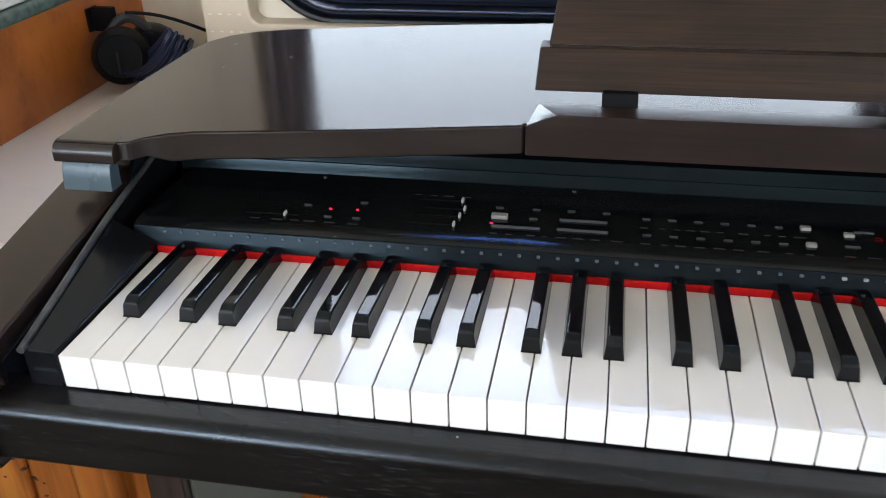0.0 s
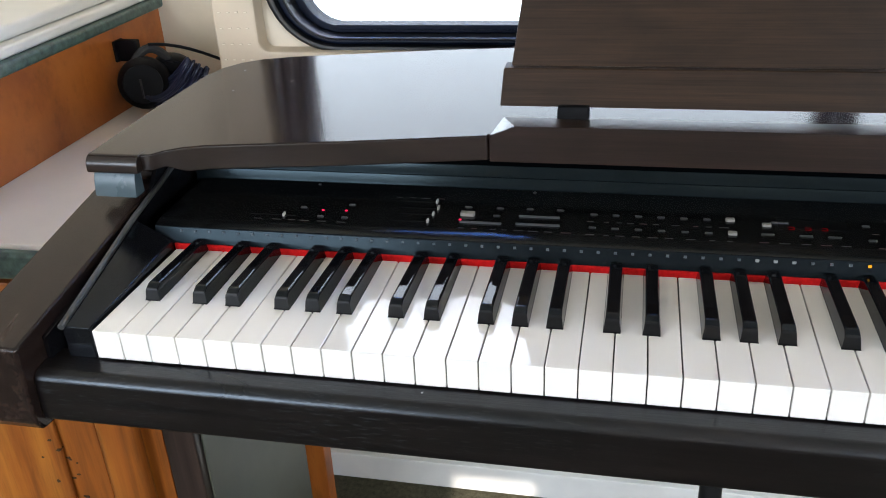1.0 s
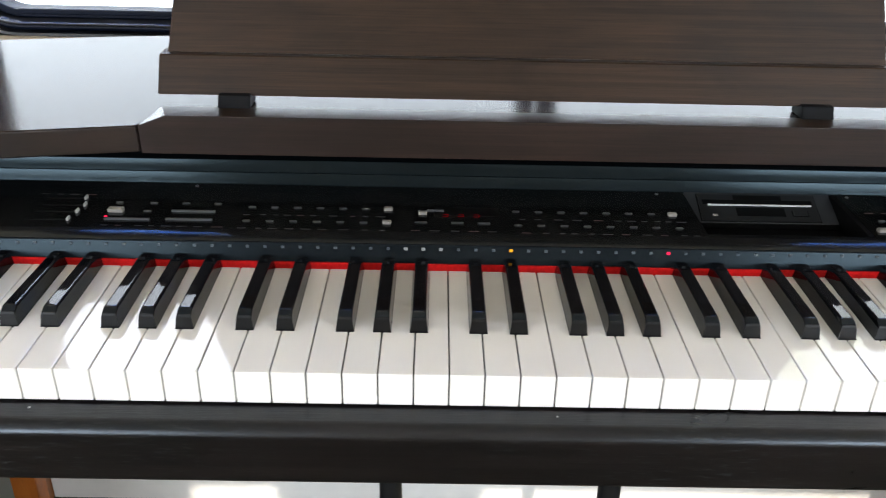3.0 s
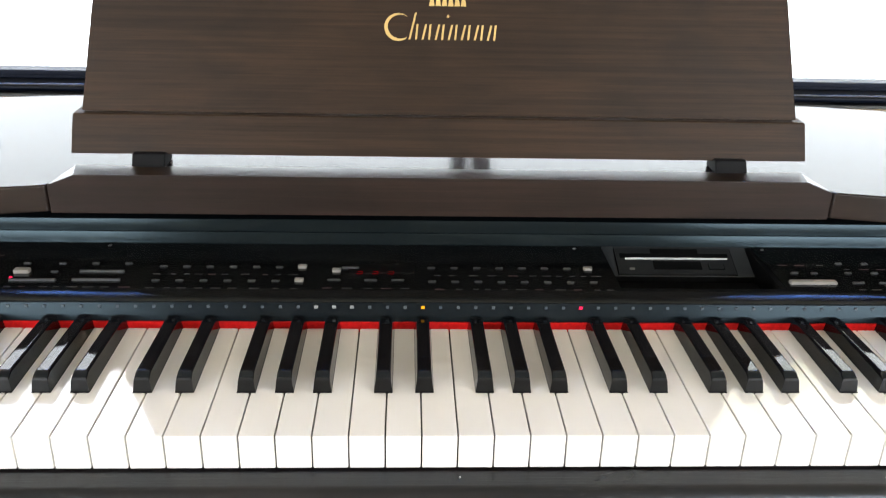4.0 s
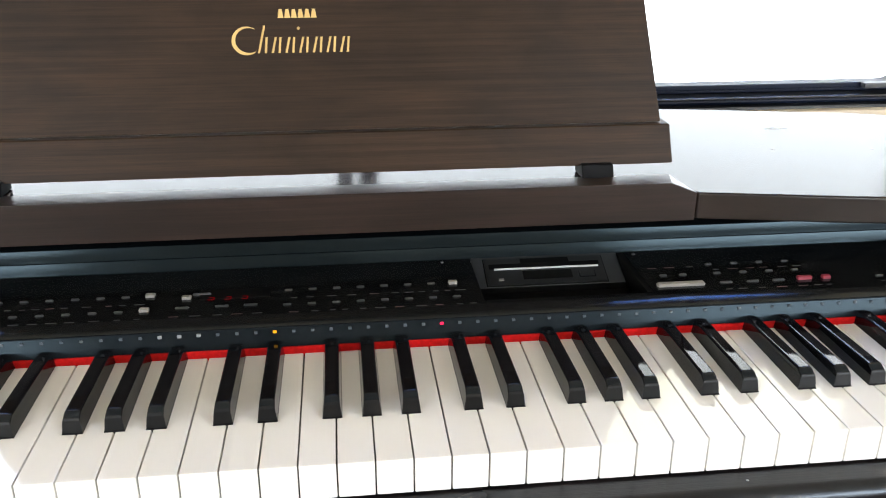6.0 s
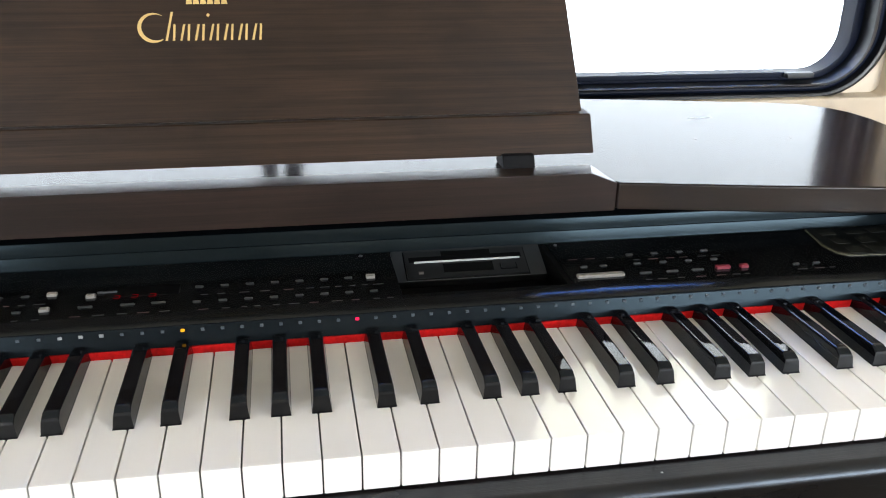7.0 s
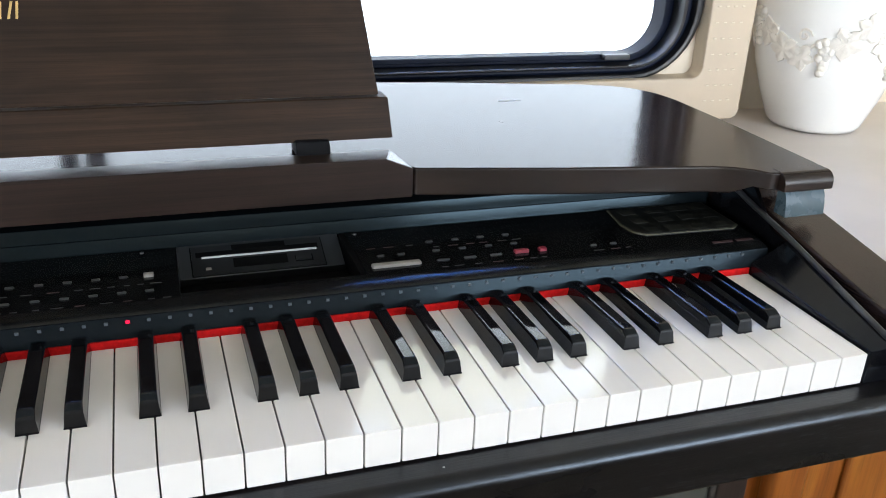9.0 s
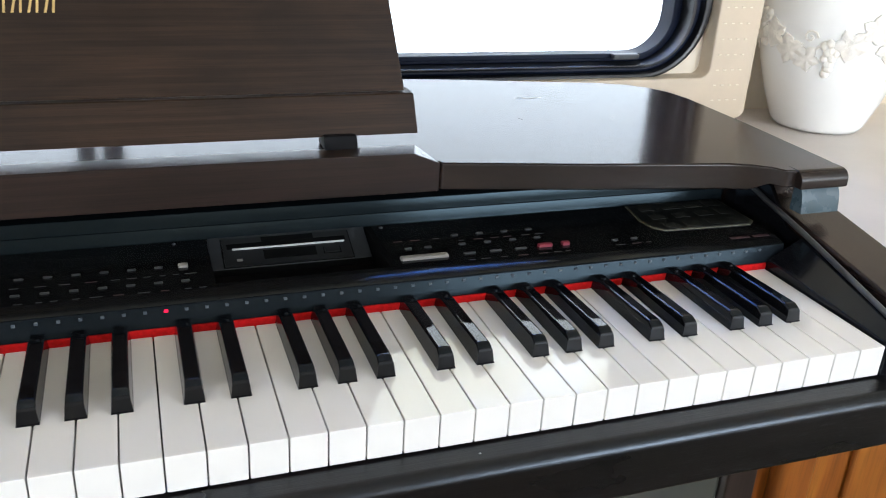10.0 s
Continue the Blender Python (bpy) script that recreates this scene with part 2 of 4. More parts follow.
def weighted_normals(me, limit=math.cos(radians(40))):
    """Corner normals ruled by the large faces: flats stay flat, bevels and tubes shade smoothly, sharp edges stay sharp."""
    around = [[] for _ in me.vertices]
    for face in me.polygons:
        for k in face.vertices:
            around[k].append((face.normal.copy(), face.area * 1e4))
    out = []
    for face in me.polygons:
        n = face.normal
        for k in face.vertices:
            total = Vector()
            for other, area in around[k]:
                if n.dot(other) > limit:
                    total += other * area * area
            out.append(total.normalized() if total.length > 0 else n)
    return out


def mesh_of(name, bm, material, smooth=True):
    me = bpy.data.meshes.new(name)
    bm.normal_update()
    bm.to_mesh(me)
    bm.free()
    me.materials.append(material)
    if smooth:
        me.polygons.foreach_set("use_smooth", [True] * len(me.polygons))
        me.normals_split_custom_set(weighted_normals(me))
    return me


def part(name, bm, material, parent=None, label="", at=(0, 0, 0)):
    """One mesh object; the bmesh (or mesh) is in world metres, shifted by at."""
    me = bm if isinstance(bm, bpy.types.Mesh) else mesh_of(name, bm, material)
    ob = new(name, me)
    ob.matrix_basis = Matrix.Translation(at)
    WHERE[ob] = Vector(at)
    if parent:
        ob.parent = parent
        ob.matrix_parent_inverse = Matrix.Translation(-WHERE[parent])
    return tagged(ob, label)


def solid(name, bm, material, label, category, kind=""):
    return tagged(part(name, bm, material), label, category, kind=kind)


def box(x0, x1, y0, y1, z0, z1, bevel=0.0, seg=2, into=None):
    bm = bmesh.new()
    g = bmesh.ops.create_cube(bm, size=1.0)
    bmesh.ops.transform(bm, matrix=Matrix.LocRotScale(((x0 + x1) / 2, (y0 + y1) / 2, (z0 + z1) / 2), None, (x1 - x0, y1 - y0, z1 - z0)), verts=g["verts"])
    if bevel:
        bmesh.ops.bevel(bm, geom=bm.edges[:], offset=bevel, segments=seg, affect="EDGES", profile=0.5)
    return joined(into, bm)


def joined(into, bm):
    if into is None:
        return bm
    me = bpy.data.meshes.new("join")
    bm.to_mesh(me)
    bm.free()
    into.from_mesh(me)
    bpy.data.meshes.remove(me)
    return into


def prism(points, axis, a, b, bevel=0.0, seg=2, into=None):
    """A polygon extruded along an axis from a to b. points: the other two coordinates, in axis order."""
    bm = bmesh.new()

    def place(p, v):
        q = list(p)
        q.insert("xyz".index(axis), v)
        return q

    low = [bm.verts.new(place(p, a)) for p in points]
    high = [bm.verts.new(place(p, b)) for p in points]
    n = len(points)
    bm.faces.new(low)
    bm.faces.new(high[::-1])
    for i in range(n):
        bm.faces.new((low[i], high[i], high[(i + 1) % n], low[(i + 1) % n]))
    bmesh.ops.recalc_face_normals(bm, faces=bm.faces[:])
    if bevel:
        sharp = [e for e in bm.edges if len(e.link_faces) == 2 and e.calc_face_angle(0) > radians(30)]
        bmesh.ops.bevel(bm, geom=sharp, offset=bevel, segments=seg, affect="EDGES", profile=0.5, clamp_overlap=True)
    return joined(into, bm)


def rounded(x0, x1, z0, z1, r, n=6):
    """Corner points of a rounded rectangle."""
    out = []
    for cx, cz, a0 in ((x1 - r, z0 + r, -90), (x1 - r, z1 - r, 0), (x0 + r, z1 - r, 90), (x0 + r, z0 + r, 180)):
        for i in range(n + 1):
            a = radians(a0 + 90 * i / n)
            out.append((cx + r * math.cos(a), cz + r * math.sin(a)))
    return out


def ring(outer, inner, axis, a, b, bevel=0.0, into=None):
    """A flat ring between two outlines of equal count, extruded along the axis."""
    bm = bmesh.new()

    def place(p, v):
        q = list(p)
        q.insert("xyz".index(axis), v)
        return q

    o0, o1 = [bm.verts.new(place(p, a)) for p in outer], [bm.verts.new(place(p, b)) for p in outer]
    i0, i1 = [bm.verts.new(place(p, a)) for p in inner], [bm.verts.new(place(p, b)) for p in inner]
    n = len(outer)
    for k in range(n):
        j = (k + 1) % n
        bm.faces.new((o0[k], o0[j], i0[j], i0[k]))
        bm.faces.new((o1[k], i1[k], i1[j], o1[j]))
        bm.faces.new((o0[k], o1[k], o1[j], o0[j]))
        bm.faces.new((i0[k], i0[j], i1[j], i1[k]))
    bmesh.ops.recalc_face_normals(bm, faces=bm.faces[:])
    if bevel:
        sharp = [e for e in bm.edges if e.calc_face_angle(0) > radians(60)]
        bmesh.ops.bevel(bm, geom=sharp, offset=bevel, segments=2, affect="EDGES", profile=0.5)
    return joined(into, bm)


def tube(points, radius, sides=8, into=None):
    """A round cord through points."""
    bm = bmesh.new()
    pts = [Vector(p) for p in points]
    rings = []
    up = Vector((0.13, 0.21, 0.97))
    for i, p in enumerate(pts):
        d = (pts[min(i + 1, len(pts) - 1)] - pts[max(i - 1, 0)]).normalized()
        u = d.cross(up).normalized()
        v = d.cross(u).normalized()
        rings.append([bm.verts.new(p + radius * (math.cos(2 * math.pi * k / sides) * u + math.sin(2 * math.pi * k / sides) * v)) for k in range(sides)])
    for a, b in zip(rings, rings[1:]):
        for k in range(sides):
            bm.faces.new((a[k], a[(k + 1) % sides], b[(k + 1) % sides], b[k]))
    bm.faces.new(rings[0][::-1])
    bm.faces.new(rings[-1])
    bmesh.ops.recalc_face_normals(bm, faces=bm.faces[:])
    return joined(into, bm)


def lathe(profile, centre, steps=48, into=None):
    bm = bmesh.new()
    rows = []
    for r, z in profile:
        rows.append([bm.verts.new((centre[0] + r * math.cos(2 * math.pi * k / steps), centre[1] + r * math.sin(2 * math.pi * k / steps), centre[2] + z)) for k in range(steps)])
    for a, b in zip(rows, rows[1:]):
        for k in range(steps):
            bm.faces.new((a[k], a[(k + 1) % steps], b[(k + 1) % steps], b[k]))
    bm.faces.new(rows[0][::-1])
    bm.faces.new(rows[-1])
    bmesh.ops.recalc_face_normals(bm, faces=bm.faces[:])
    return joined(into, bm)


# ---- the coach: floor, walls, ceiling ----
KEY_Z, PITCH = 0.735, 0.0235
MID = 26 * PITCH
WALL_Y, LEDGE_Z = 0.77, 0.70
X0, X1, Y0, H = -2.0, 3.2, -2.2, 2.05

solid("floor", box(X0 - 0.1, X1 + 0.1, Y0 - 0.1, WALL_Y + 0.1, -0.06, 0.0), CARPET, "olive brown short pile carpet floor", "floor", "structure")
solid("ceiling", box(X0 - 0.1, X1 + 0.1, Y0 - 0.1, WALL_Y + 0.1, H, H + 0.06), CEILING, "pale cream ceiling panel of the coach", "ceiling", "structure")


def wall(name, axis, a, b, u0, u1, holes, material, label):
    """A wall from u0 to u1 and 0 to H, of thickness a to b, with rectangular holes (u, u, z, z)."""
    bm = bmesh.new()
    cuts = sorted({u0, u1, *[h[0] for h in holes], *[h[1] for h in holes]})
    for c0, c1 in zip(cuts, cuts[1:]):
        z = 0.0
        for h in sorted((h for h in holes if h[0] <= c0 and h[1] >= c1), key=lambda h: h[2]):
            if h[2] > z:
                box(*((a, b, c0, c1) if axis == "x" else (c0, c1, a, b)), z, h[2], into=bm)
            z = h[3]
        box(*((a, b, c0, c1) if axis == "x" else (c0, c1, a, b)), z, H, into=bm)
    return solid(name, bm, material, label, "wall", "structure")


# glass of the window behind the piano
GX0, GX1, GZ0, GZ1 = -0.057, 1.442, 0.815, 1.46
wall("wall_north", "y", WALL_Y, WALL_Y + 0.08, X0, X1, [(-0.160, 1.552, 0.775, 1.52)], CREAM, "cream vinyl wall with a wide dark framed window")
# the two narrow slits are added, unseen, to shape sun patches under the piano
wall("wall_south", "y", Y0 - 0.08, Y0, X0, X1, [(-1.82, -0.38, 0.84, 1.72), (0.13, 0.27, 1.02, 1.215), (0.62, 1.45, 1.02, 1.215), (1.68, 3.06, 0.84, 1.72)], CREAM, "cream wall across the aisle with windows and added sun slits")
wall("wall_east", "x", X1, X1 + 0.08, Y0, WALL_Y, [], CREAM, "plain cream end wall of the coach")
wall("wall_west", "x", X0 - 0.08, X0, Y0, WALL_Y, [], CREAM, "plain cream end wall of the coach")

# the low wall under the window, with its stepped base
solid("low_wall", box(-0.1055, 1.3265, 0.675, WALL_Y, 0.0, LEDGE_Z, 0.002), WHITEBOARD, "white painted board wall below the window", "wall", "structure")
solid("baseboard", box(-0.1055, 1.3265, 0.655, 0.675, 0.0, 0.055, 0.004), WHITEBOARD, "white stepped skirting board along the carpet", "baseboard", "structure")

# ---- window with rounded black frame ----
win = thing("window_1", (MID, WALL_Y, 0.78), "wide sliding coach window in a rounded black frame", "window", kind="structure")
N = 8
FX0, FX1, FZ0, FZ1 = GX0 - 0.044, GX1 + 0.043, GZ0 - 0.030, GZ1 + 0.05


def frame_ring(k0, k1, y0, bevel, material, name):
    """One rounded ring of the frame; k runs from 0 at the outer edge to 1 at the glass."""
    def edge(k):
        return rounded(FX0 + (GX0 - FX0) * k, FX1 + (GX1 - FX1) * k, FZ0 + (GZ0 - FZ0) * k, FZ1 + (GZ1 - FZ1) * k, 0.100 - 0.045 * k, N)
    part(name, ring(edge(k0), edge(k1), "y", y0, 0.704, bevel), material, win)


frame_ring(0.0, 0.30, 0.640, 0.004, RUBBER, "rubber_gasket")
frame_ring(0.30, 0.55, 0.650, 0.003, FRAMEMETAL, "window_frame")
frame_ring(0.55, 0.68, 0.644, 0.002, RUBBER, "rubber_seal")
frame_ring(0.68, 1.0, 0.671, 0.002, FRAMEMETAL, "inner_frame")
part("sliding_track", box(GX0 + 0.05, GX1 - 0.05, 0.664, 0.672, GZ0 - 0.004, GZ0 + 0.003, 0.0015), FRAMEMETAL, win)
part("mullion", box(0.638, 0.658, 0.660, 0.70, GZ0 - 0.003, GZ1 + 0.003, 0.002), FRAMEMETAL, win)
part("mullion", box(0.666, 0.690, 0.665, 0.70, GZ0 - 0.003, GZ1 + 0.003, 0.002), FRAMEMETAL, win)
part("latch", box(1.345, 1.385, 0.652, 0.664, GZ0 - 0.004, GZ0 + 0.004, 0.002), DRIVE, win, "small grey window latch")
for px0, px1, py in ((GX0 - 0.005, 0.65, 0.686), (0.662, GX1 + 0.005, 0.694)):
    pane = part("pane", box(px0, px1, py, py + 0.003, GZ0 - 0.003, GZ1 + 0.005), GLASS, win)
    pane.visible_shadow = False

# padded surround that stands proud of the wall
SX0, SX1, SZ0, SZ1, SY = -0.175, 1.565, 0.725, 1.62, 0.63
sur = thing("window_surround", (MID, WALL_Y, SZ0), "tan padded vinyl window surround with stitched dots", "window surround", kind="structure")
IN0, IN1, INZ = -0.110, 1.490, 0.789
part("padding", ring(rounded(SX0, SX1, SZ0, SZ1, 0.014, N), rounded(IN0, IN1, INZ, 1.48, 0.014, N), "y", SY, WALL_Y - 0.002, 0.006), TRIM, sur)
part("backing", ring(rounded(IN0 - 0.01, IN1 + 0.01, INZ - 0.01, 1.53, 0.004, N), rounded(FX0 + 0.002, FX1 - 0.002, FZ0 + 0.002, FZ1 - 0.002, 0.10, N), "y", 0.658, 0.69), CREAM, sur)
dots = bmesh.new()
for x0, x1 in ((SX0, IN0), (IN1, SX1)):
    for i in range(26):
        for j in range(4):
            cx, cz = x0 + 0.012 + j * 0.013, SZ0 + 0.03 + i * 0.022
            box(cx - 0.0022, cx + 0.0022, SY - 0.0012, SY + 0.001, cz - 0.0008, cz + 0.0008, into=dots)
part("stitching", dots, STITCH, sur, "rows of small pale stitches")

# outside: a bright yard far behind the glass, with a hedge top
solid("backdrop", box(-9, 10, 6.0, 6.05, -6.0, 9.0), YARD, "overexposed bright white yard and sky outside", "backdrop", "structure")

# ---- side ledges, panel and cabinets ----


def cabinet(name, x0, x1, door0, door1, label, knots):
    """A low wooden cabinet with white top, green marbled edge and a framed door, facing the aisle."""
    cab = thing(name, ((x0 + x1) / 2, 0.3, 0.0), label, "cabinet")
    part("carcass", box(x0, x1, 0.205, WALL_Y - 0.002, 0.0, 0.665, 0.002), ORANGE, cab)
    part("worktop", box(x0 - 0.001, x1 + 0.001, 0.195, WALL_Y - 0.001, 0.667, LEDGE_Z, 0.003), LAMINATE, cab, "pale worn laminate top")
    part("edge_strip", box(x0 - 0.001, x1 + 0.001, 0.180, 0.1945, 0.664, LEDGE_Z - 0.004, 0.005, 3), GREEN, cab, "dark green marbled edge strip")
    door = part("door", box(door0, door1, 0.190, 0.2045, 0.03, 0.655, 0.003), ORANGE, cab)
    part("door_panel", box(door0 + 0.05, door1 - 0.05, 0.184, 0.1895, 0.09, 0.60, 0.004, 3), ORANGE, door)
    side = door1 + 0.004 if x0 < 0 else door0 - 0.054
    part("corner_post", prism(rounded(side, side + 0.05, 0.178, 0.2045, 0.012, 4), "z", 0.0, 0.660), ORANGE, cab)
    if knots:
        bm = bmesh.new()
        rnd = random.Random(4)
        for i in range(16):
            cx, cz, r = door1 - 0.035 - abs(rnd.gauss(0, 0.022)), rnd.uniform(0.28, 0.45), rnd.uniform(0.0015, 0.0042)
            k = [(cx + r * rnd.uniform(0.5, 1.3) * math.cos(a * 0.9), cz + r * rnd.uniform(0.4, 0.9) * math.sin(a * 0.9)) for a in range(7)]
            prism(k, "y", 0.1893 if cx > door1 - 0.05 else 0.1833, 0.1905, into=bm)
        tagged(part("knot", bm, KNOT, door, "small dark worm holes"), kind="stuff")
    return cab


cabinet("low_cabinet", -0.80, -0.106, -0.60, -0.180, "orange oak low cabinet with white laminate top beside the piano", True)
cabinet("low_cabinet", 1.327, 2.10, 1.395, 1.86, "orange oak low cabinet with laminate top carrying a vase", False)
solid("filler_board", box(-0.091, -0.040, 0.50, 0.53, 0.0, 0.52, 0.004), ORANGE_H, "reddish brown wooden board end behind the piano leg", "board")

# raised backsplash with green nosing and upper white counter, on the left ledge
PX = -0.333
solid("wood_splash", box(PX - 0.02, PX, -0.45, WALL_Y - 0.002, LEDGE_Z + 0.0005, 0.822, 0.001), ORANGE_H, "reddish oak upright panel above the ledge", "panel")
upper = thing("upper_counter", (PX - 0.2, 0.2, 0.815), "white raised counter with green marbled nosing", "counter")
part("nosing", box(PX - 0.03, PX + 0.012, -0.45, WALL_Y - 0.004, 0.8225, 0.8385, 0.005, 3), GREEN, upper, "dark green marbled nosing")
part("counter_lip", box(PX - 0.06, PX + 0.003, -0.45, WALL_Y - 0.006, 0.839, 0.853, 0.004, 3), WHITEBOARD, upper)
part("counter_top", box(PX - 0.46, PX - 0.012, -0.45, WALL_Y - 0.006, 0.8535, 0.872, 0.006, 3), WHITEBOARD, upper)

# ---- the digital piano ----
piano = thing("digital_piano", (MID, 0.2, 0.0), "dark rosewood digital piano with open keyboard and music rest", "piano")
KX1 = 52 * PITCH


def mirror_x(points):
    return [(2 * MID - x, y) for x, y in points][::-1]


# lid: bowed back, rounded corners, front stepping forward at both ends
LID0, LID1 = 0.795, 0.819
half = [(0.2765, 0.232), (0.151, 0.2075), (0.055, 0.192), (0.022, 0.1865), (0.004, 0.180), (-0.010, 0.170), (-0.018, 0.160), (-0.0255, 0.1585), (-0.066, 0.1583), (-0.0720, 0.1590), (-0.0775, 0.1640),
        (-0.0805, 0.176), (-0.0835, 0.30), (-0.082, 0.41), (-0.076, 0.440), (-0.062, 0.464), (-0.040, 0.482), (-0.005, 0.495), (0.06, 0.508), (0.16, 0.529), (0.28, 0.547), (0.42, 0.557)]
outline = [(MID, 0.236), (0.2775, 0.236)] + half + [(MID, 0.560)] + mirror_x(half) + [(2 * MID - 0.2775, 0.236)]
bm = prism(outline, "z", LID0, LID1, 0.0075, 5)
for vert in bm.verts:  # the forward tips are thinner than the rest
    if vert.co.y < 0.176:
        vert.co.z = LID1 - (LID1 - vert.co.z) * 0.65
lid = part("lid", bm, LIDWOOD, piano, "polished dark rosewood lid with rounded corners")


def faces_to(ob, material, test):
    """Gives the faces whose normal passes the test a second material."""
    ob.data.materials.append(material)
    for face in ob.data.polygons:
        if test(face.normal):
            face.material_index = 1


faces_to(lid, EDGEWOOD, lambda n: abs(n.z) < 0.6)

# rounded noses of the two forward tips
nose = [(0.171, 0.8036), (0.171, LID1 + 0.0003)] + [(0.1595 - 0.0095 * math.sin(radians(a)), 0.8098 + 0.0095 * math.cos(radians(a))) for a in range(0, 91, 15)] + [(0.1500, 0.8048), (0.1510, 0.8036)]
for x0, x1 in ((-0.0785, -0.0275), (2 * MID + 0.0275, 2 * MID + 0.0785)):
    tip = part("tip_nose", prism(nose, "x", x0, x1, 0.0028, 3), EDGEWOOD, lid, "rounded satin nose of the lid")
    faces_to(tip, LIDWOOD, lambda n: n.z > 0.9)

# raised rail in the middle of the lid, with chamfered ends
bm = bmesh.new()
XR0, XR1 = 0.2785, 2 * MID - 0.2785
rim = [(XR0, 0.231, 0.8195), (XR0 + 0.0235, 0.231, 0.829), (XR1 - 0.0235, 0.231, 0.829), (XR1, 0.231, 0.8195), (XR1 - 0.005, 0.285, 0.8193), (XR0 + 0.005, 0.285, 0.8193)]
v = [bm.verts.new(q) for q in rim]
u = [bm.verts.new((x, y, 0.7945)) for x, y, z in rim]
bm.faces.new((v[0], v[1], v[5]))
bm.faces.new((v[1], v[2], v[4], v[5]))
bm.faces.new((v[2], v[3], v[4]))
bm.faces.new(u)
bm.faces.new((u[0], u[1], v[1], v[0]))
bm.faces.new((u[1], u[2], v[2], v[1]))
bm.faces.new((u[2], u[3], v[3], v[2]))
bm.faces.new((u[3], u[4], v[4], v[3]))
bm.faces.new((u[4], u[5], v[5], v[4]))
bm.faces.new((u[5], u[0], v[0], v[5]))
bmesh.ops.remove_doubles(bm, verts=bm.verts[:], dist=1e-6)
bmesh.ops.dissolve_degenerate(bm, edges=bm.edges[:], dist=1e-6)
bmesh.ops.recalc_face_normals(bm, faces=bm.faces[:])
edges = [e for e in bm.edges if len(e.link_faces) == 2 and e.calc_face_angle(0) > radians(40)]
bmesh.ops.bevel(bm, geom=edges, offset=0.0010, segments=2, affect="EDGES", profile=0.5)
rail = part("lid_rail", bm, RAILWOOD, piano, "raised rosewood rail with chamfered ends")
faces_to(rail, LIDWOOD, lambda n: n.z > 0.5 and abs(n.x) > 0.15)

# music rest: leaning board on a thicker foot strip
LEAN_Y = 0.30


def on_rest(z, off=0.0):
    return 0.293 + LEAN_Y * (z - 0.830) - off


def leaned(outline_xz, front, thick, bevel, into=None):
    bm = bmesh.new()
    lo = [bm.verts.new((x, on_rest(z, front), z)) for x, z in outline_xz]
    hi = [bm.verts.new((x, on_rest(z, front - thick), z)) for x, z in outline_xz]
    n = len(lo)
    bm.faces.new(lo)
    bm.faces.new(hi[::-1])
    for i in range(n):
        bm.faces.new((lo[i], hi[i], hi[(i + 1) % n], lo[(i + 1) % n]))
    bmesh.ops.recalc_face_normals(bm, faces=bm.faces[:])
    if bevel:
        sharp = [e for e in bm.edges if e.calc_face_angle(0) > radians(30)]
        bmesh.ops.bevel(bm, geom=sharp, offset=bevel, segments=2, affect="EDGES", profile=0.5)
    return joined(into, bm)


rest_top = 1.004
arc = [(0.016 * (1 - math.cos(radians(a))), 0.016 * (1 - math.sin(radians(a)))) for a in range(0, 91, 15)]
board = [(0.2895, 0.8635)] + [(0.3065 + dx, rest_top - dz) for dx, dz in arc]
board = board + [(2 * MID - x, z) for x, z in board[::-1]]
rest = part("music_rest", leaned(board, 0.0, 0.012, 0.0012), ROSEWOOD, piano, "brown rosewood grain music rest board")
part("foot_strip", leaned([(0.2800, 0.8285), (0.2825, 0.8625), (2 * MID - 0.2825, 0.8625), (2 * MID - 0.2800, 0.8285)], 0.004, 0.022, 0.0014), ROSEWOOD, rest)
for fx in (0.334, 0.855):
    part("rest_foot", prism(((0.277, 0.8195), (0.306, 0.8192), (0.306, 0.831), (0.283, 0.831)), "x", fx + 0.001, fx + 0.030, 0.0015), BLACKPLASTIC, rest, "black plastic foot")
# gold emblem as plain shapes: a short row of wedges above a crescent and slanted strokes
for i in range(6):
    x = 0.5955 + i * 0.0056
    part("emblem_stroke", leaned([(x, 0.9555), (x + 0.0050, 0.9555), (x + 0.0036, 0.9625), (x + 0.0012, 0.9625)], 0.0006, 0.002, 0), GOLD, rest)
arc = [radians(a) for a in range(60, 301, 15)]
crescent = [(0.5685 + 0.0125 * math.cos(a), 0.9375 + 0.0115 * math.sin(a)) for a in arc] + [(0.5705 + 0.0115 * math.cos(a), 0.9378 + 0.0100 * math.sin(a)) for a in arc[::-1]]
part("emblem_crescent", leaned(crescent, 0.0006, 0.002, 0), GOLD, rest)
for k in range(14):
    x, z, w, hgt = 0.5775 + k * 0.0058, 0.9275, 0.0018, 0.022 if k == 0 else 0.0125
    lean = hgt * (0.25, 0.10)[k % 2]
    part("emblem_stroke", leaned([(x, z), (x + w, z), (x + w + lean, z + hgt), (x + lean, z + hgt)], 0.0006, 0.002, 0), GOLD, rest)
part("emblem_stroke", leaned([(0.6125, 0.9455), (0.6140, 0.9470), (0.6125, 0.9485), (0.6110, 0.9470)], 0.0006, 0.002, 0), GOLD, rest)

# risers between lid and panel
part("riser", prism(((0.2545, 0.7500), (0.2545, 0.7570), (0.2572, 0.7680), (0.285, 0.7680), (0.285, 0.7500)), "x", -0.030, 2 * MID + 0.030, 0.0006), RISER, piano, "satin black riser behind the panel")
part("riser", prism(((0.2588, 0.7600), (0.2588, 0.7684), (0.2612, 0.7786), (0.294, 0.7786), (0.294, 0.7600)), "x", -0.034, 2 * MID + 0.034, 0.0008), RISER, piano, "satin black upper riser under the lid")
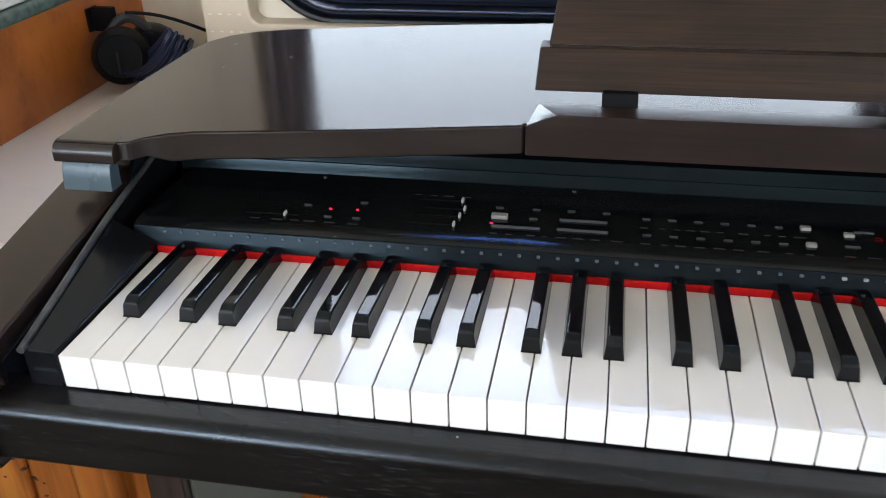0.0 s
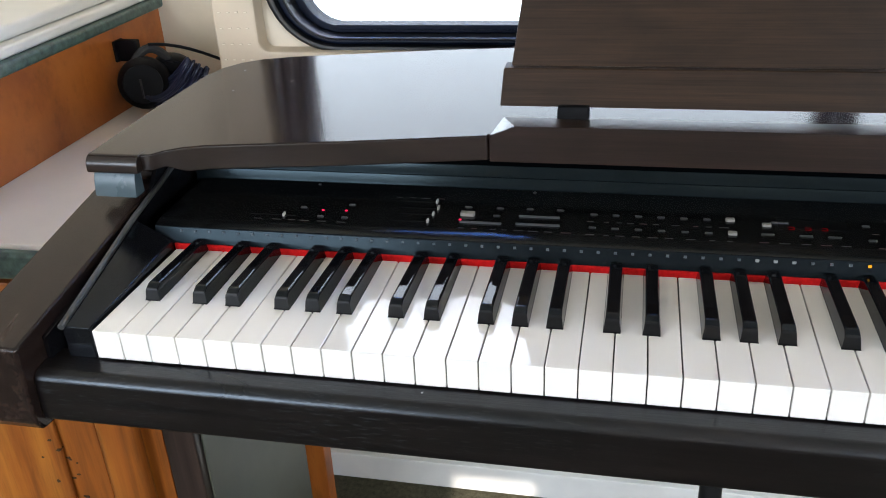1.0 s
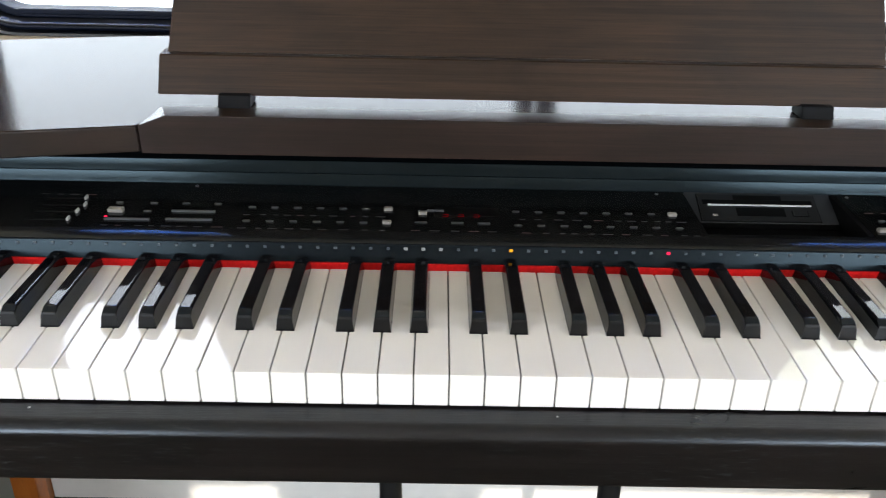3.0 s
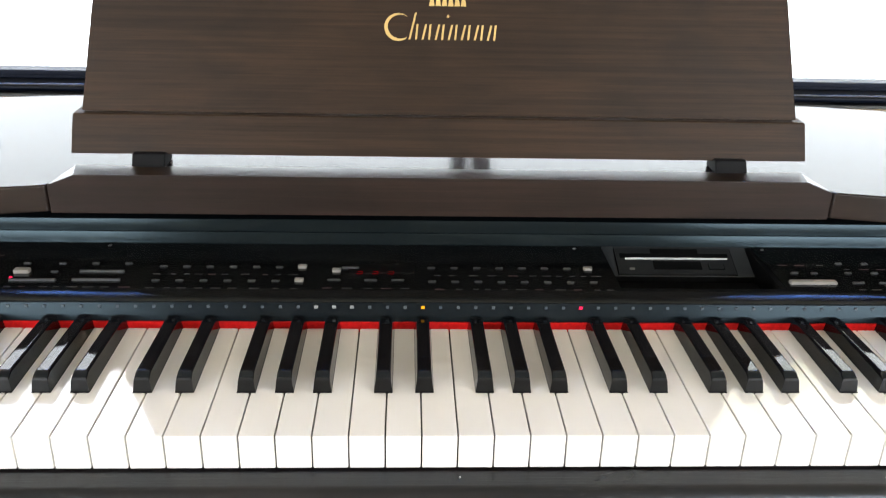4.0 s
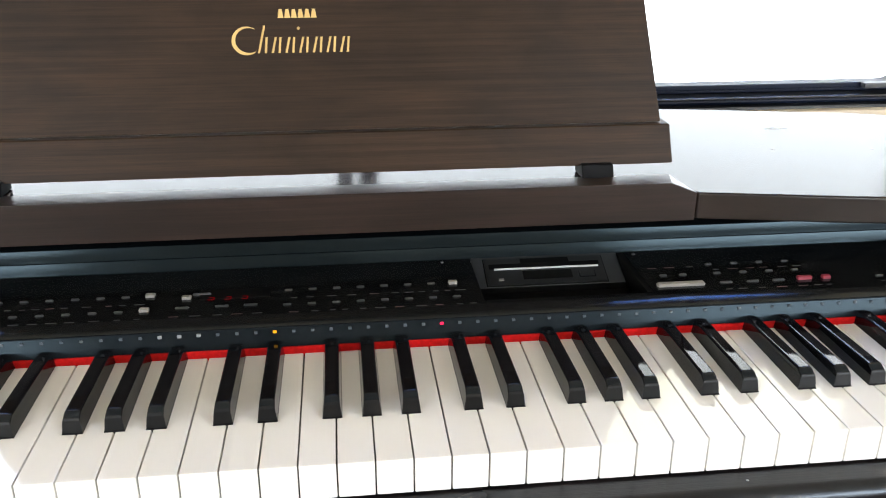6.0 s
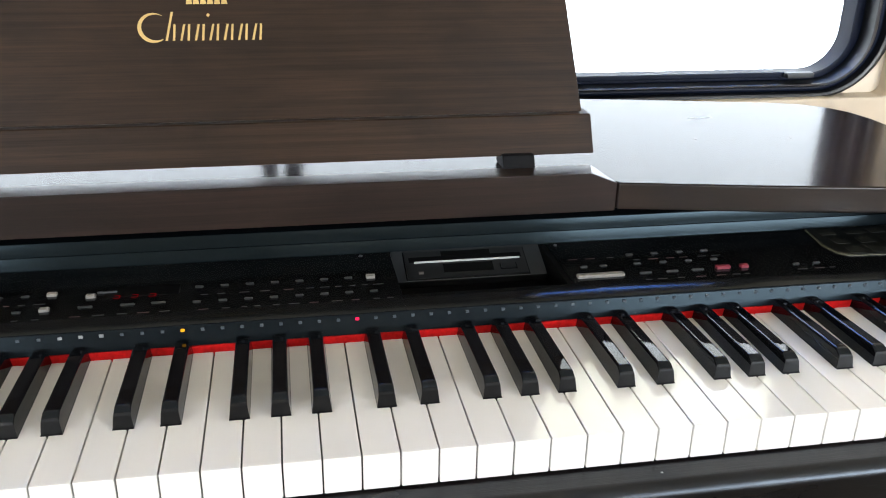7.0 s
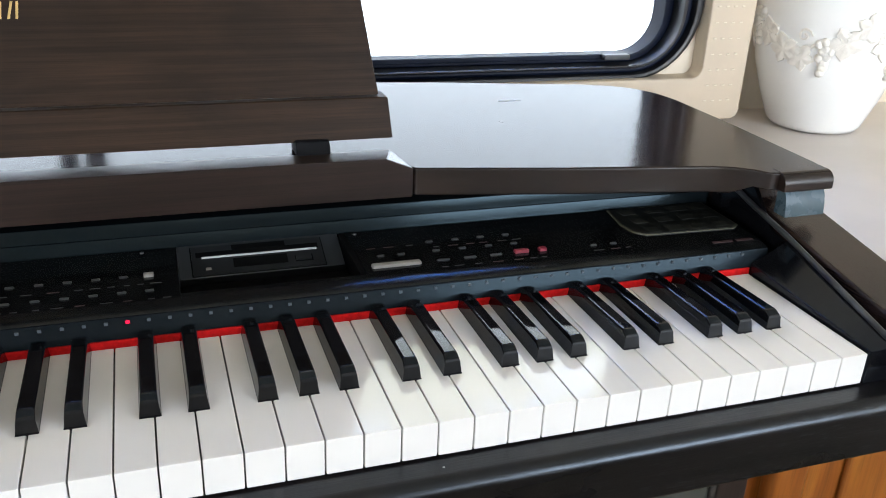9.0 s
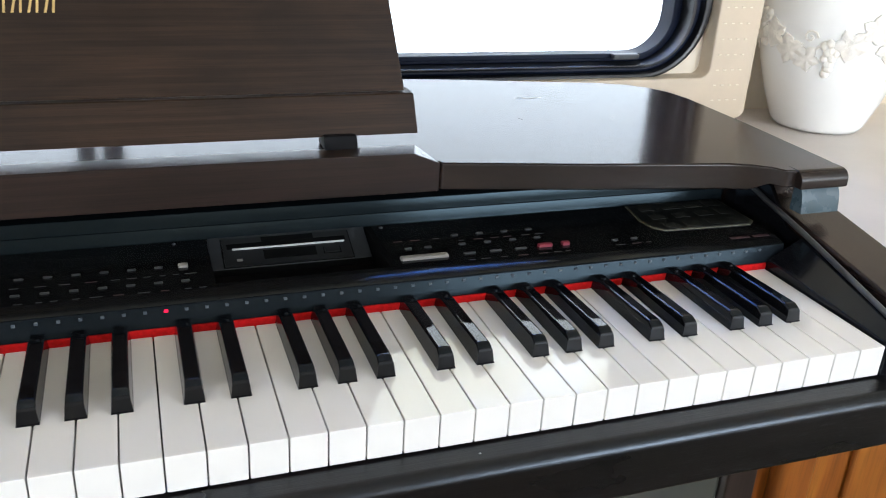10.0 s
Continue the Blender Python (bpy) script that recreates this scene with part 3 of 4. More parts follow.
part("inner_box", box(-0.040, 2 * MID + 0.040, 0.295, 0.50, 0.668, 0.7945, 0.002), CHEEK, piano, "closed black inner case")

# control panel in pieces round the disk drive pocket
PZ = 0.758
DX0, DX1 = 0.752, 0.890


def panel_piece(x0, x1, back):
    """Flat on top, rolling down a little towards its front edge."""
    roll = [(0.1475 + 0.0160 * k / 8, PZ - 0.0028 * (1 - k / 8) ** 1.7) for k in range(9)]
    return prism([(0.1475, 0.7445)] + roll + [(back - 0.0012, PZ), (back, PZ - 0.0012), (back, 0.7445)], "x", x0, x1)


panel = part("control_panel", panel_piece(-0.020, DX0, 0.2542), PANEL, piano, "glossy black control panel")
part("panel_right", panel_piece(DX1, KX1 + 0.020, 0.2542), PANEL, panel)
part("panel_front", panel_piece(DX0 + 0.0003, DX1 - 0.0003, 0.170), PANEL, panel)
part("led_strip", prism(((0.1422, 0.7405), (0.1461, 0.7546), (0.1471, 0.7554), (0.1474, 0.7405)), "x", -0.0195, KX1 + 0.0195, 0.0006), STRIP, piano, "charcoal strip with a row of key lamps")
part("felt_strip", box(-0.001, KX1 + 0.001, 0.1418, 0.150, 0.731, 0.7402, 0.001), FELT, piano, "bright red felt strip behind the keys")

# disk drive in its pocket
drive = part("disk_drive", prism(((0.2195, 0.735), (0.2200, 0.7443), (0.2542, 0.7580), (0.2542, 0.735)), "x", DX0 + 0.001, DX1 - 0.006, 0.0006), DRIVE, piano, "dark grey floppy disk drive in a pocket")

# the lip facing the pocket is coloured black, as if in deep shade
faces_to(drive, SLOT, lambda n: n.y < -0.75)


def on_drive(y, up=0.0):
    return 0.7443 + (y - 0.2200) * 0.4006 + up


def drive_box(x0, x1, y0, y1, up, sink=0.003, into=None):
    return prism(((y0, on_drive(y0, -sink)), (y0, on_drive(y0, up)), (y1, on_drive(y1, up)), (y1, on_drive(y1, -sink))), "x", x0, x1, into=into)


part("pocket_floor", box(DX0 + 0.001, DX1 - 0.001, 0.1695, 0.2198, 0.735, 0.7385), SLOT, drive)
# groove, slot and recesses are thin black plates; their inner shade is colour
part("bezel_groove", drive_box(0.7628, 0.8692, 0.2212, 0.2512, 0.0004), SLOT, drive)
bezel = part("bezel", drive_box(0.7638, 0.8682, 0.2217, 0.2502, 0.0014), DRIVE_FACE, drive)
part("slot", drive_box(0.7670, 0.8650, 0.2388, 0.2440, 0.0017), SLOT, bezel)
part("finger_recess", drive_box(0.7955, 0.8385, 0.2441, 0.2492, 0.0018), SLOT, bezel)
part("finger_recess", drive_box(0.7955, 0.8385, 0.2262, 0.2352, 0.0018), SLOT, bezel)
# the shutter's glint is painted as a pale strip
part("disk_edge", drive_box(0.7715, 0.8635, 0.2375, 0.2383, 0.0026), SHUTTER_GLINT, bezel, "shutter edge with its bright glint as pale colour")
part("eject_recess", drive_box(0.8445, 0.8590, 0.2262, 0.2328, 0.0017), SLOT, bezel)
part("eject_button", drive_box(0.8455, 0.8580, 0.2270, 0.2320, 0.0026), DRIVE_FACE, bezel)
part("drive_lamp", drive_box(0.7738, 0.7780, 0.2256, 0.2276, 0.0022), BUTTON_WHITE, bezel)
part("pocket_wall", prism(((0.170, 0.7345), (0.2535, 0.7345), (0.2535, 0.7578), (0.170, 0.7578)), "x", DX1 - 0.0050, DX1 - 0.0003), SLOT, drive)

# buttons, sliders and lamps


def shape_mesh(name, w, d, h, material, bevel=0.0006):
    return mesh_of(name, box(-w / 2, w / 2, -d / 2, d / 2, -0.001, h, bevel, 1), material)


SMALL = shape_mesh("button", 0.0062, 0.0022, 0.0013, BUTTON)
WIDE = shape_mesh("button", 0.0105, 0.0020, 0.0013, BUTTON)
WHITE = shape_mesh("button", 0.0072, 0.0050, 0.0022, BUTTON_WHITE)
KNOB = shape_mesh("slider_knob", 0.0016, 0.0062, 0.0028, KNOB_GREY)
LAMP = shape_mesh("panel_lamp", 0.0026, 0.0018, 0.0010, LED_RED)


def put(mesh, x, y, name="button"):
    return part(name, mesh, None, panel, at=(x, y, PZ))


for x, y in ((0.109, 0.193), (0.131, 0.175), (0.154, 0.175), (0.153, 0.203), (0.262, 0.209), (0.291, 0.209), (0.290, 0.193), (0.318, 0.210), (0.345, 0.210), (0.908, 0.199), (0.925, 0.199)):
    put(SMALL, x, y)
for i in range(6):
    put(SMALL, 0.375 + 0.0192 * i, 0.2045)
    put(SMALL, 0.375 + 0.0192 * i, 0.178)
for i in range(7):
    put(SMALL, 0.598 + 0.0192 * i, 0.2045)
for i in range(8):
    put(SMALL, 0.598 + 0.019 * i, 0.178)
for x in (0.955, 0.978, 1.001, 1.024):
    put(SMALL, x, 0.2185)
    put(SMALL, x, 0.1995)
for x in (0.955, 0.978, 1.0005, 0.518, 0.548, 0.570):
    put(WIDE, x, 0.1805)
for x in (1.089, 1.108):
    put(SMALL, x, 0.180)
for x, y in ((0.490, 0.2050), (0.490, 0.179), (0.519, 0.198), (0.731, 0.204)):
    put(WHITE, x, y)
part("button", shape_mesh("button", 0.0125, 0.0062, 0.003, BUTTON_WHITE), None, panel, at=(0.264, 0.193, PZ))
part("start_bar", shape_mesh("start_bar", 0.040, 0.0062, 0.0024, BUTTON_WHITE, 0.001), None, panel, "long cream start button", at=(0.916, 0.180, PZ))
part("button", shape_mesh("button", 0.0125, 0.0042, 0.0026, BUTTON_RED), None, panel, "red button", at=(1.023, 0.181, PZ))
part("button", shape_mesh("button", 0.0068, 0.0048, 0.0026, BUTTON_RED), None, panel, "red button", at=(1.042, 0.181, PZ))
for x, y, w in ((0.278, 0.177, 0.037), (0.328, 0.194, 0.036), (0.328, 0.178, 0.038), (0.530, 0.2035, 0.014)):
    part("button_bar", shape_mesh("button_bar", w, 0.0022, 0.0016, BUTTON_DARK, 0.0004), None, panel, at=(x, y, PZ))
# slider slots: flat black bars, the shade inside them given as colour
for x, y, w in ((0.085, 0.175, 0.044), (0.214, 0.217, 0.034), (0.216, 0.203, 0.034), (0.215, 0.190, 0.034), (0.213, 0.175, 0.034)):
    part("slider_slot", shape_mesh("slider_slot", w, 0.0018, -0.0007, SLOT, 0), None, panel, at=(x, y, PZ + 0.001))
for x, y in ((0.096, 0.175), (0.231, 0.217), (0.235, 0.203), (0.233, 0.190), (0.231, 0.175)):
    put(KNOB, x, y, "slider_knob")
for x, y in ((0.129, 0.189), (0.151, 0.190), (0.259, 0.182)):
    put(LAMP, x, y, "panel_lamp")
part("number_display", shape_mesh("number_display", 0.055, 0.017, 0.0003, SLOT, 0), None, panel, "small dark number display", at=(0.556, 0.203, PZ))
digits = bmesh.new()
for i in range(3):
    x = 0.538 + i * 0.013
    for w, d, dx, dy in ((0.0045, 0.0008, 0, 0), (0.0008, 0.004, 0.0024, 0.002), (0.0045, 0.0008, 0.0006, 0.0042)):
        box(x + dx - w / 2, x + dx + w / 2, 0.1925 + dy - d / 2, 0.1925 + dy + d / 2, PZ + 0.0004, PZ + 0.0006, into=digits)
part("display_bars", digits, LED_DIM, panel, "dim red lit segments")
# small printing on the panel, as bars
rnd = random.Random(7)
printing, printing_red = bmesh.new(), bmesh.new()
for x0, x1, y in ((0.37, 0.49, 0.1905), (0.37, 0.49, 0.165), (0.51, 0.58, 0.166), (0.60, 0.74, 0.165), (0.60, 0.74, 0.1905), (0.26, 0.35, 0.166), (0.95, 1.045, 0.168), (0.90, 0.94, 0.215), (0.955, 1.03, 0.2075), (1.085, 1.115, 0.170), (0.07, 0.16, 0.166), (0.19, 0.24, 0.225)):
    x = x0
    while x < x1:
        w = rnd.uniform(0.004, 0.009)
        box(x, x + w, y - 0.0005, y + 0.0005, PZ - 0.0002, PZ + 0.00025, into=printing if rnd.random() < 0.7 else printing_red)
        x += w + rnd.uniform(0.004, 0.011)
box(1.195, 1.215, 0.160, 0.1635, PZ - 0.0002, PZ + 0.00025, into=printing_red)
box(1.219, 1.236, 0.160, 0.1635, PZ - 0.0002, PZ + 0.00025, into=printing_red)
tagged(part("printing", printing, MARK, panel, "tiny grey printing"), kind="stuff")
tagged(part("printing_red", printing_red, MARK_RED, panel, "tiny dull red printing"), kind="stuff")
for sx in (0.106, 0.318, 0.727, 0.898):
    part("screw", lathe(((0.0001, 0.0010), (0.0013, 0.0009), (0.0016, 0.0005), (0.0016, -0.001))[::-1], (sx, 0.2475, PZ), 12), BUTTON_DARK, panel)

# printed plate at the treble end
pl = [(1.140, 0.2515), (1.134, 0.214), (1.137, 0.197), (1.146, 0.189), (1.235, 0.186), (1.243, 0.193), (1.243, 0.2515)]
plate = part("printed_plate", prism(pl, "z", PZ - 0.0004, PZ + 0.0008), OLIVE, panel, "dark printed plate with pale olive border")
mx, my = 1.19, 0.224
part("plate_face", prism([(mx + (x - mx) * 0.965, my + (y - my) * 0.945) for x, y in pl], "z", PZ - 0.0003, PZ + 0.0011), PLATE, plate)
bm = bmesh.new()
for i in range(4):
    for j in range(3):
        x, y = 1.147 + i * 0.024, 0.193 + j * 0.021
        box(x + rnd.uniform(0, 0.004), x + 0.019 + rnd.uniform(-0.004, 0.002), y, y + rnd.uniform(0.006, 0.016), PZ, PZ + 0.0013, into=bm)
tagged(part("plate_blocks", bm, PLATE_PRINT, plate), kind="stuff")

# key lamps: one over each of the 88 keys
DOT = mesh_of("key_lamp", box(-0.0013, 0.0013, -0.0006, 0.001, -0.0011, 0.0011, 0.0003, 1), LENS)
DOT_LIGHT = mesh_of("key_lamp", box(-0.0015, 0.0015, -0.0006, 0.001, -0.0011, 0.0011, 0.0003, 1), LENS_LIGHT)
DOT_AMBER = mesh_of("key_lamp", box(-0.0014, 0.0014, -0.0008, 0.001, -0.0010, 0.0010, 0.0003, 1), LED_AMBER)
DOT_RED = mesh_of("key_lamp", box(-0.0014, 0.0014, -0.0008, 0.001, -0.0010, 0.0010, 0.0003, 1), LED_RED)
strip = next(o for o in piano.children if o.name.startswith("led_strip"))
for i in range(88):
    x = (i + 0.5) * KX1 / 88
    dot = DOT
    if i in (36, 37, 38):
        dot = DOT_LIGHT
    if i == 42:
        dot = DOT_AMBER
    if i == 51:
        dot = DOT_RED
    part("key_lamp", dot, None, strip, at=(x, 0.1450, 0.7520))

# arms, end blocks, inner side walls and cheeks
for s in (0, 1):
    def fx(a, b):
        return (a, b) if s == 0 else (2 * MID - b, 2 * MID - a)

    arm = [(-0.036, 0.668), (-0.028, 0.656), (0.02, 0.652), (0.50, 0.652), (0.50, 0.7940), (0.215, 0.7940), (0.205, 0.7763), (-0.034, 0.7355)]
    part("arm", prism(arm, "x", *fx(-0.100, -0.043), 0.003, 3), SIDEWOOD, piano, "rosewood side arm sloping to the front")
    cove = [(0.158, 0.8033), (0.1545, 0.797), (0.1525, 0.789), (0.1515, 0.7795), (0.167, 0.7795), (0.167, 0.8033)]
    part("end_block", prism(cove, "x", *fx(-0.0765, -0.0350), 0.001), ENDCAP, piano, "satin coved block under the lid end, blue sky sheen in its colour")
    wallp = [(-0.004, 0.700), (-0.004, 0.729), (0.17, 0.7605), (0.20, 0.79), (0.26, 0.79), (0.26, 0.700)]
    part("inner_wall", prism(wallp, "x", *fx(-0.0428, -0.0385), 0.001), CHEEK, piano)
    sx = 1 if s == 0 else -1
    ex = 0.0 if s == 0 else 2 * MID

    def at_side(x, y, z):
        return (ex + sx * x, y, z)

    part("edge_rail", tube([at_side(-0.0245 - 0.0115 * k, -0.002 + 0.144 * k, 0.7375 + 0.027 * k) for k in (0, 0.1, 0.2, 0.35, 0.5, 0.65, 0.8, 1.0)] + [at_side(-0.0365, 0.20, 0.776), at_side(-0.0365, 0.245, 0.787)], 0.0026, 10), WORN, piano, "scuffed dark rail along the inner side")
    bm = bmesh.new()
    quad = [(-0.0250, 0.000, 0.7370), (-0.0015, 0.000, 0.7370), (-0.0015, 0.1425, 0.7440), (-0.0365, 0.1425, 0.7630)]
    hi = [bm.verts.new(at_side(*q)) for q in quad]
    lo = [bm.verts.new(at_side(x, y, 0.7088)) for x, y, z in quad]
    bm.faces.new(hi)
    bm.faces.new(lo[::-1])
    for k in range(4):
        bm.faces.new((hi[k], lo[k], lo[(k + 1) % 4], hi[(k + 1) % 4]))
    bmesh.ops.recalc_face_normals(bm, faces=bm.faces[:])
    bmesh.ops.bevel(bm, geom=bm.edges[:], offset=0.0012, segments=2, affect="EDGES", profile=0.5)
    part("cheek_block", bm, CHEEK, piano, "black sloping block beside the last key")
    leg = [(0.19, 0.0), (0.19, 0.651), (0.47, 0.651), (0.47, 0.0)]
    part("side_panel", prism(leg, "x", *fx(-0.096, -0.057), 0.003), LEGWOOD, piano, "upright rosewood side panel standing on the floor")
    part("inner_lining", box(*fx(-0.0568, -0.0540), 0.203, 0.466, 0.052, 0.650, 0.001), LINING, piano, "pale grey-green board on the inner side")
    part("foot", box(*fx(-0.101, -0.052), -0.05, 0.50, 0.0, 0.05, 0.006), LEGWOOD, piano)

# key bed, slip with rounded nose
part("key_bed", box(-0.0415, KX1 + 0.0415, 0.012, 0.49, 0.655, 0.6995, 0.002), CHEEK, piano)
nose = [(0.011, 0.6640), (0.011, 0.7085), (-0.015, 0.7085)]
nose += [(-0.015 - 0.010 * math.sin(radians(a)), 0.6995 + 0.009 * math.cos(radians(a))) for a in range(10, 91, 10)]
nose += [(-0.0265, 0.668), (-0.024, 0.6640)]
part("key_slip", prism(nose, "x", -0.0423, KX1 + 0.0423), SLIPWOOD, piano, "dark front rail with worn rounded edge")

# pedal columns and their box
for x in (0.487, 0.690):
    part("pedal_column", lathe(((0.0105, 0.0), (0.0105, 0.6545)), (x + 0.006, 0.15, 0.0), 20), RUBBER, piano, "slim black pedal column")
part("pedal_box", box(0.44, 0.78, 0.10, 0.22, 0.05, 0.11, 0.006), LEGWOOD, piano)

# ---- keys ----
bm = box(0.0004, PITCH - 0.0004, 0.0, 0.1415, 0.7100 - KEY_Z, 0.0, 0.0009, 2)
WHITE_KEY = mesh_of("white_key", bm, IVORY)
for i in range(52):
    part("white_key", WHITE_KEY, None, piano, at=(i * PITCH, 0.0, KEY_Z))

bm = bmesh.new()
w0, w1, hh = 0.0065, 0.0050, 0.0136
rows = [(0.0498, w0, -0.004), (0.0498, w0, 0.0006), (0.0506, w0 - 0.0002, 0.0008), (0.0515, w1 + 0.0002, hh - 0.0030), (0.0568, w1, hh)]
front = []
for y, w, z in rows:
    front.append((bm.verts.new((-w, y, z)), bm.verts.new((w, y, z))))
tail = [(bm.verts.new((-w, 0.1418, z)), bm.verts.new((w, 0.1418, z))) for w, z in ((w0, -0.004), (w0, 0.0006), (w0 - 0.0002, 0.0008), (w1 + 0.0002, hh - 0.0050), (w1, hh - 0.0025))]
for i in range(4):
    bm.faces.new((front[i][0], front[i][1], front[i + 1][1], front[i + 1][0]))
    bm.faces.new((tail[i][1], tail[i][0], tail[i + 1][0], tail[i + 1][1]))
    bm.faces.new((front[i][0], front[i + 1][0], tail[i + 1][0], tail[i][0]))
    bm.faces.new((front[i][1], tail[i][1], tail[i + 1][1], front[i + 1][1]))
bm.faces.new((front[4][0], front[4][1], tail[4][1], tail[4][0]))
bm.faces.new((front[0][1], front[0][0], tail[0][0], tail[0][1]))
bmesh.ops.recalc_face_normals(bm, faces=bm.faces[:])
top = [e for e in bm.edges if all(v.co.z > hh - 0.0036 and (v.co.z > hh - 0.0026 or v.co.y < 0.06) for v in e.verts) and e.calc_face_angle(0) > radians(20)]
bmesh.ops.bevel(bm, geom=top, offset=0.0018, segments=4, affect="EDGES", profile=0.5)
BLACK_KEY = mesh_of("black_key", bm, EBONY)
# front faces take a rougher, less glossy black than the tops
BLACK_KEY.materials.append(EBONY_MATTE)
for face in BLACK_KEY.polygons:
    if face.normal.y < -0.7:
        face.material_index = 1
OFFSETS = {1: -0.0025, 2: 0.0025, 4: -0.0025, 5: 0.0, 6: 0.0025}
for n in range(1, 52):
    step = (n - 2) % 7
    if step in OFFSETS:
        part("black_key", BLACK_KEY, None, piano, at=(n * PITCH + OFFSETS[step], 0.0, KEY_Z))

# ---- headphones hanging on the panel ----
hp = thing("headphones", (-0.28, 0.60, LEDGE_Z), "black over-ear headphones with coiled cable on the ledge", "headphones")


def cup(cx, cy, cz, turn, r):
    bm = lathe(((r * 0.55, -0.030), (r * 0.9, -0.026), (r, -0.016), (r, 0.0), (r * 0.93, 0.010), (r * 0.75, 0.016), (r * 0.72, 0.013), (r * 0.3, 0.012), (0.002, 0.014)), (0, 0, 0), 28)
    bmesh.ops.transform(bm, matrix=Matrix.Translation((cx, cy, cz)) @ turn, verts=bm.verts[:])
    return bm


part("ear_cup", cup(-0.284, 0.606, 0.748, Euler((radians(80), 0, radians(24))).to_matrix().to_4x4(), 0.037), BLACKPLASTIC, hp)
part("ear_cup", cup(-0.262, 0.650, 0.742, Euler((radians(82), 0, radians(30))).to_matrix().to_4x4(), 0.037), BLACKPLASTIC, hp)
part("headband", tube([(-0.312 + 0.062 * (i / 14), 0.605 + 0.05 * (i / 14), 0.750 + 0.042 * math.sin(math.pi * i / 14)) for i in range(15)], 0.0065), FOAM, hp)
part("cup_label", box(-0.0012, 0.0012, -0.001, 0.001, -0.014, 0.014), MARK, hp, "dull silver bar of printing", at=(-0.272, 0.578, 0.748))
hook = thing("headphone_hook", (PX, 0.634, 0.79), "black plastic hook bracket screwed to the wooden panel", "hook")
part("plate", box(PX, PX + 0.004, 0.622, 0.646, 0.773, 0.803, 0.001), BLACKPLASTIC, hook)
part("prong", box(PX + 0.004, -0.298, 0.628, 0.639, 0.773, 0.804, 0.002), BLACKPLASTIC, hook)
bm = bmesh.new()
rnd = random.Random(11)
ax, up2 = Vector((0.80, 0.05, 0.52)).normalized(), Vector((-0.3, 0.85, 0.35)).normalized()
for k in range(11):
    pts = []
    r0, r1 = 0.047 + rnd.uniform(-0.005, 0.004), 0.013 + rnd.uniform(-0.003, 0.004)
    c0 = Vector((-0.236, 0.606, 0.737)) + Vector((0.0022, 0.0015, -0.0018)) * (k - 5) + Vector((0, rnd.uniform(-0.004, 0.004), 0))
    for i in range(33):
        a = 2 * math.pi * i / 32
        pts.append(c0 + r0 * math.cos(a) * ax + r1 * math.sin(a) * up2 + Vector((0, 0, 0.014 * math.cos(a) ** 2)))
    tube(pts, 0.0021, 6, into=bm)
tagged(part("cable_coil", bm, BLUECABLE, hp, "bundle of coiled blue-black cable"), kind="stuff")
part("cable", tube([(-0.275 + 0.085 * i / 12, 0.62 + 0.05 * i / 12, 0.786 + 0.016 * math.sin(math.pi * (0.35 + 0.65 * i / 12)) - 0.020 * i / 12) for i in range(13)], 0.0022, 8), BLACKPLASTIC, hp)

# ---- vase with a relief of vine leaves and grapes ----
VC = (1.728, 0.661, LEDGE_Z)
vase = thing("vase", VC, "white glazed ceramic vase with raised grapevine relief", "vase")
PROFILE = ((0.052, 0.0), (0.064, 0.003), (0.070, 0.010), (0.086, 0.05), (0.102, 0.10), (0.110, 0.15), (0.113, 0.19), (0.112, 0.22), (0.108, 0.25), (0.094, 0.275), (0.080, 0.29), (0.086, 0.305), (0.080, 0.306), (0.072, 0.29), (0.03, 0.285))
part("body", lathe(PROFILE, VC, 72), CERAMIC, vase)


def vase_r(z):
    for (r0, z0), (r1, z1) in zip(PROFILE, PROFILE[1:]):
        if z0 <= z <= z1:
            return r0 + (r1 - r0) * (z - z0) / (z1 - z0)
    return 0.1


def on_vase(a, z, out=0.0):
    r = vase_r(z) + out
    return Vector((VC[0] + r * math.cos(a), VC[1] + r * math.sin(a), VC[2] + z))


relief = bmesh.new()
rnd = random.Random(5)
for k in range(24):
    a0 = 2 * math.pi * k / 24
    swag = abs(math.sin(a0 * 2.0 + 0.6))
    z0 = 0.118 + 0.052 * (1 - swag) + rnd.uniform(-0.005, 0.005)
    if k % 4 == 3:
        for g in range(16):
            drop = rnd.uniform(0, 1)
            a, z = a0 + rnd.uniform(-0.13, 0.13) * (1 - 0.7 * drop), z0 + 0.012 - 0.046 * drop
            bmesh.ops.create_uvsphere(relief, u_segments=10, v_segments=7, radius=0.0068, matrix=Matrix.Translation(on_vase(a, z, 0.0005)))
        continue
    size, tilt = rnd.uniform(0.022, 0.029), rnd.uniform(0, 6.28)
    centre = relief.verts.new(on_vase(a0, z0, 0.0018))
    mid_ring, rim, skirt = [], [], []
    count = 40
    for i in range(count):
        t = 2 * math.pi * i / count
        r = size * (0.78 + 0.13 * math.cos(5 * t) + 0.05 * math.cos(15 * t) + 0.10 * math.cos(t))
        for row, f, out in ((mid_ring, 0.55, 0.0034 + 0.0012 * math.cos(5 * t)), (rim, 0.95, 0.0026), (skirt, 1.0, -0.0015)):
            a, z = a0 + f * r * math.cos(t + tilt) / 0.108, z0 + f * r * math.sin(t + tilt)
            row.append(relief.verts.new(on_vase(a, z, out)))
    for i in range(count):
        j = (i + 1) % count
        relief.faces.new((centre, mid_ring[i], mid_ring[j]))
        relief.faces.new((mid_ring[i], rim[i], rim[j], mid_ring[j]))
        relief.faces.new((rim[i], skirt[i], skirt[j], rim[j]))
bmesh.ops.recalc_face_normals(relief, faces=relief.faces[:])
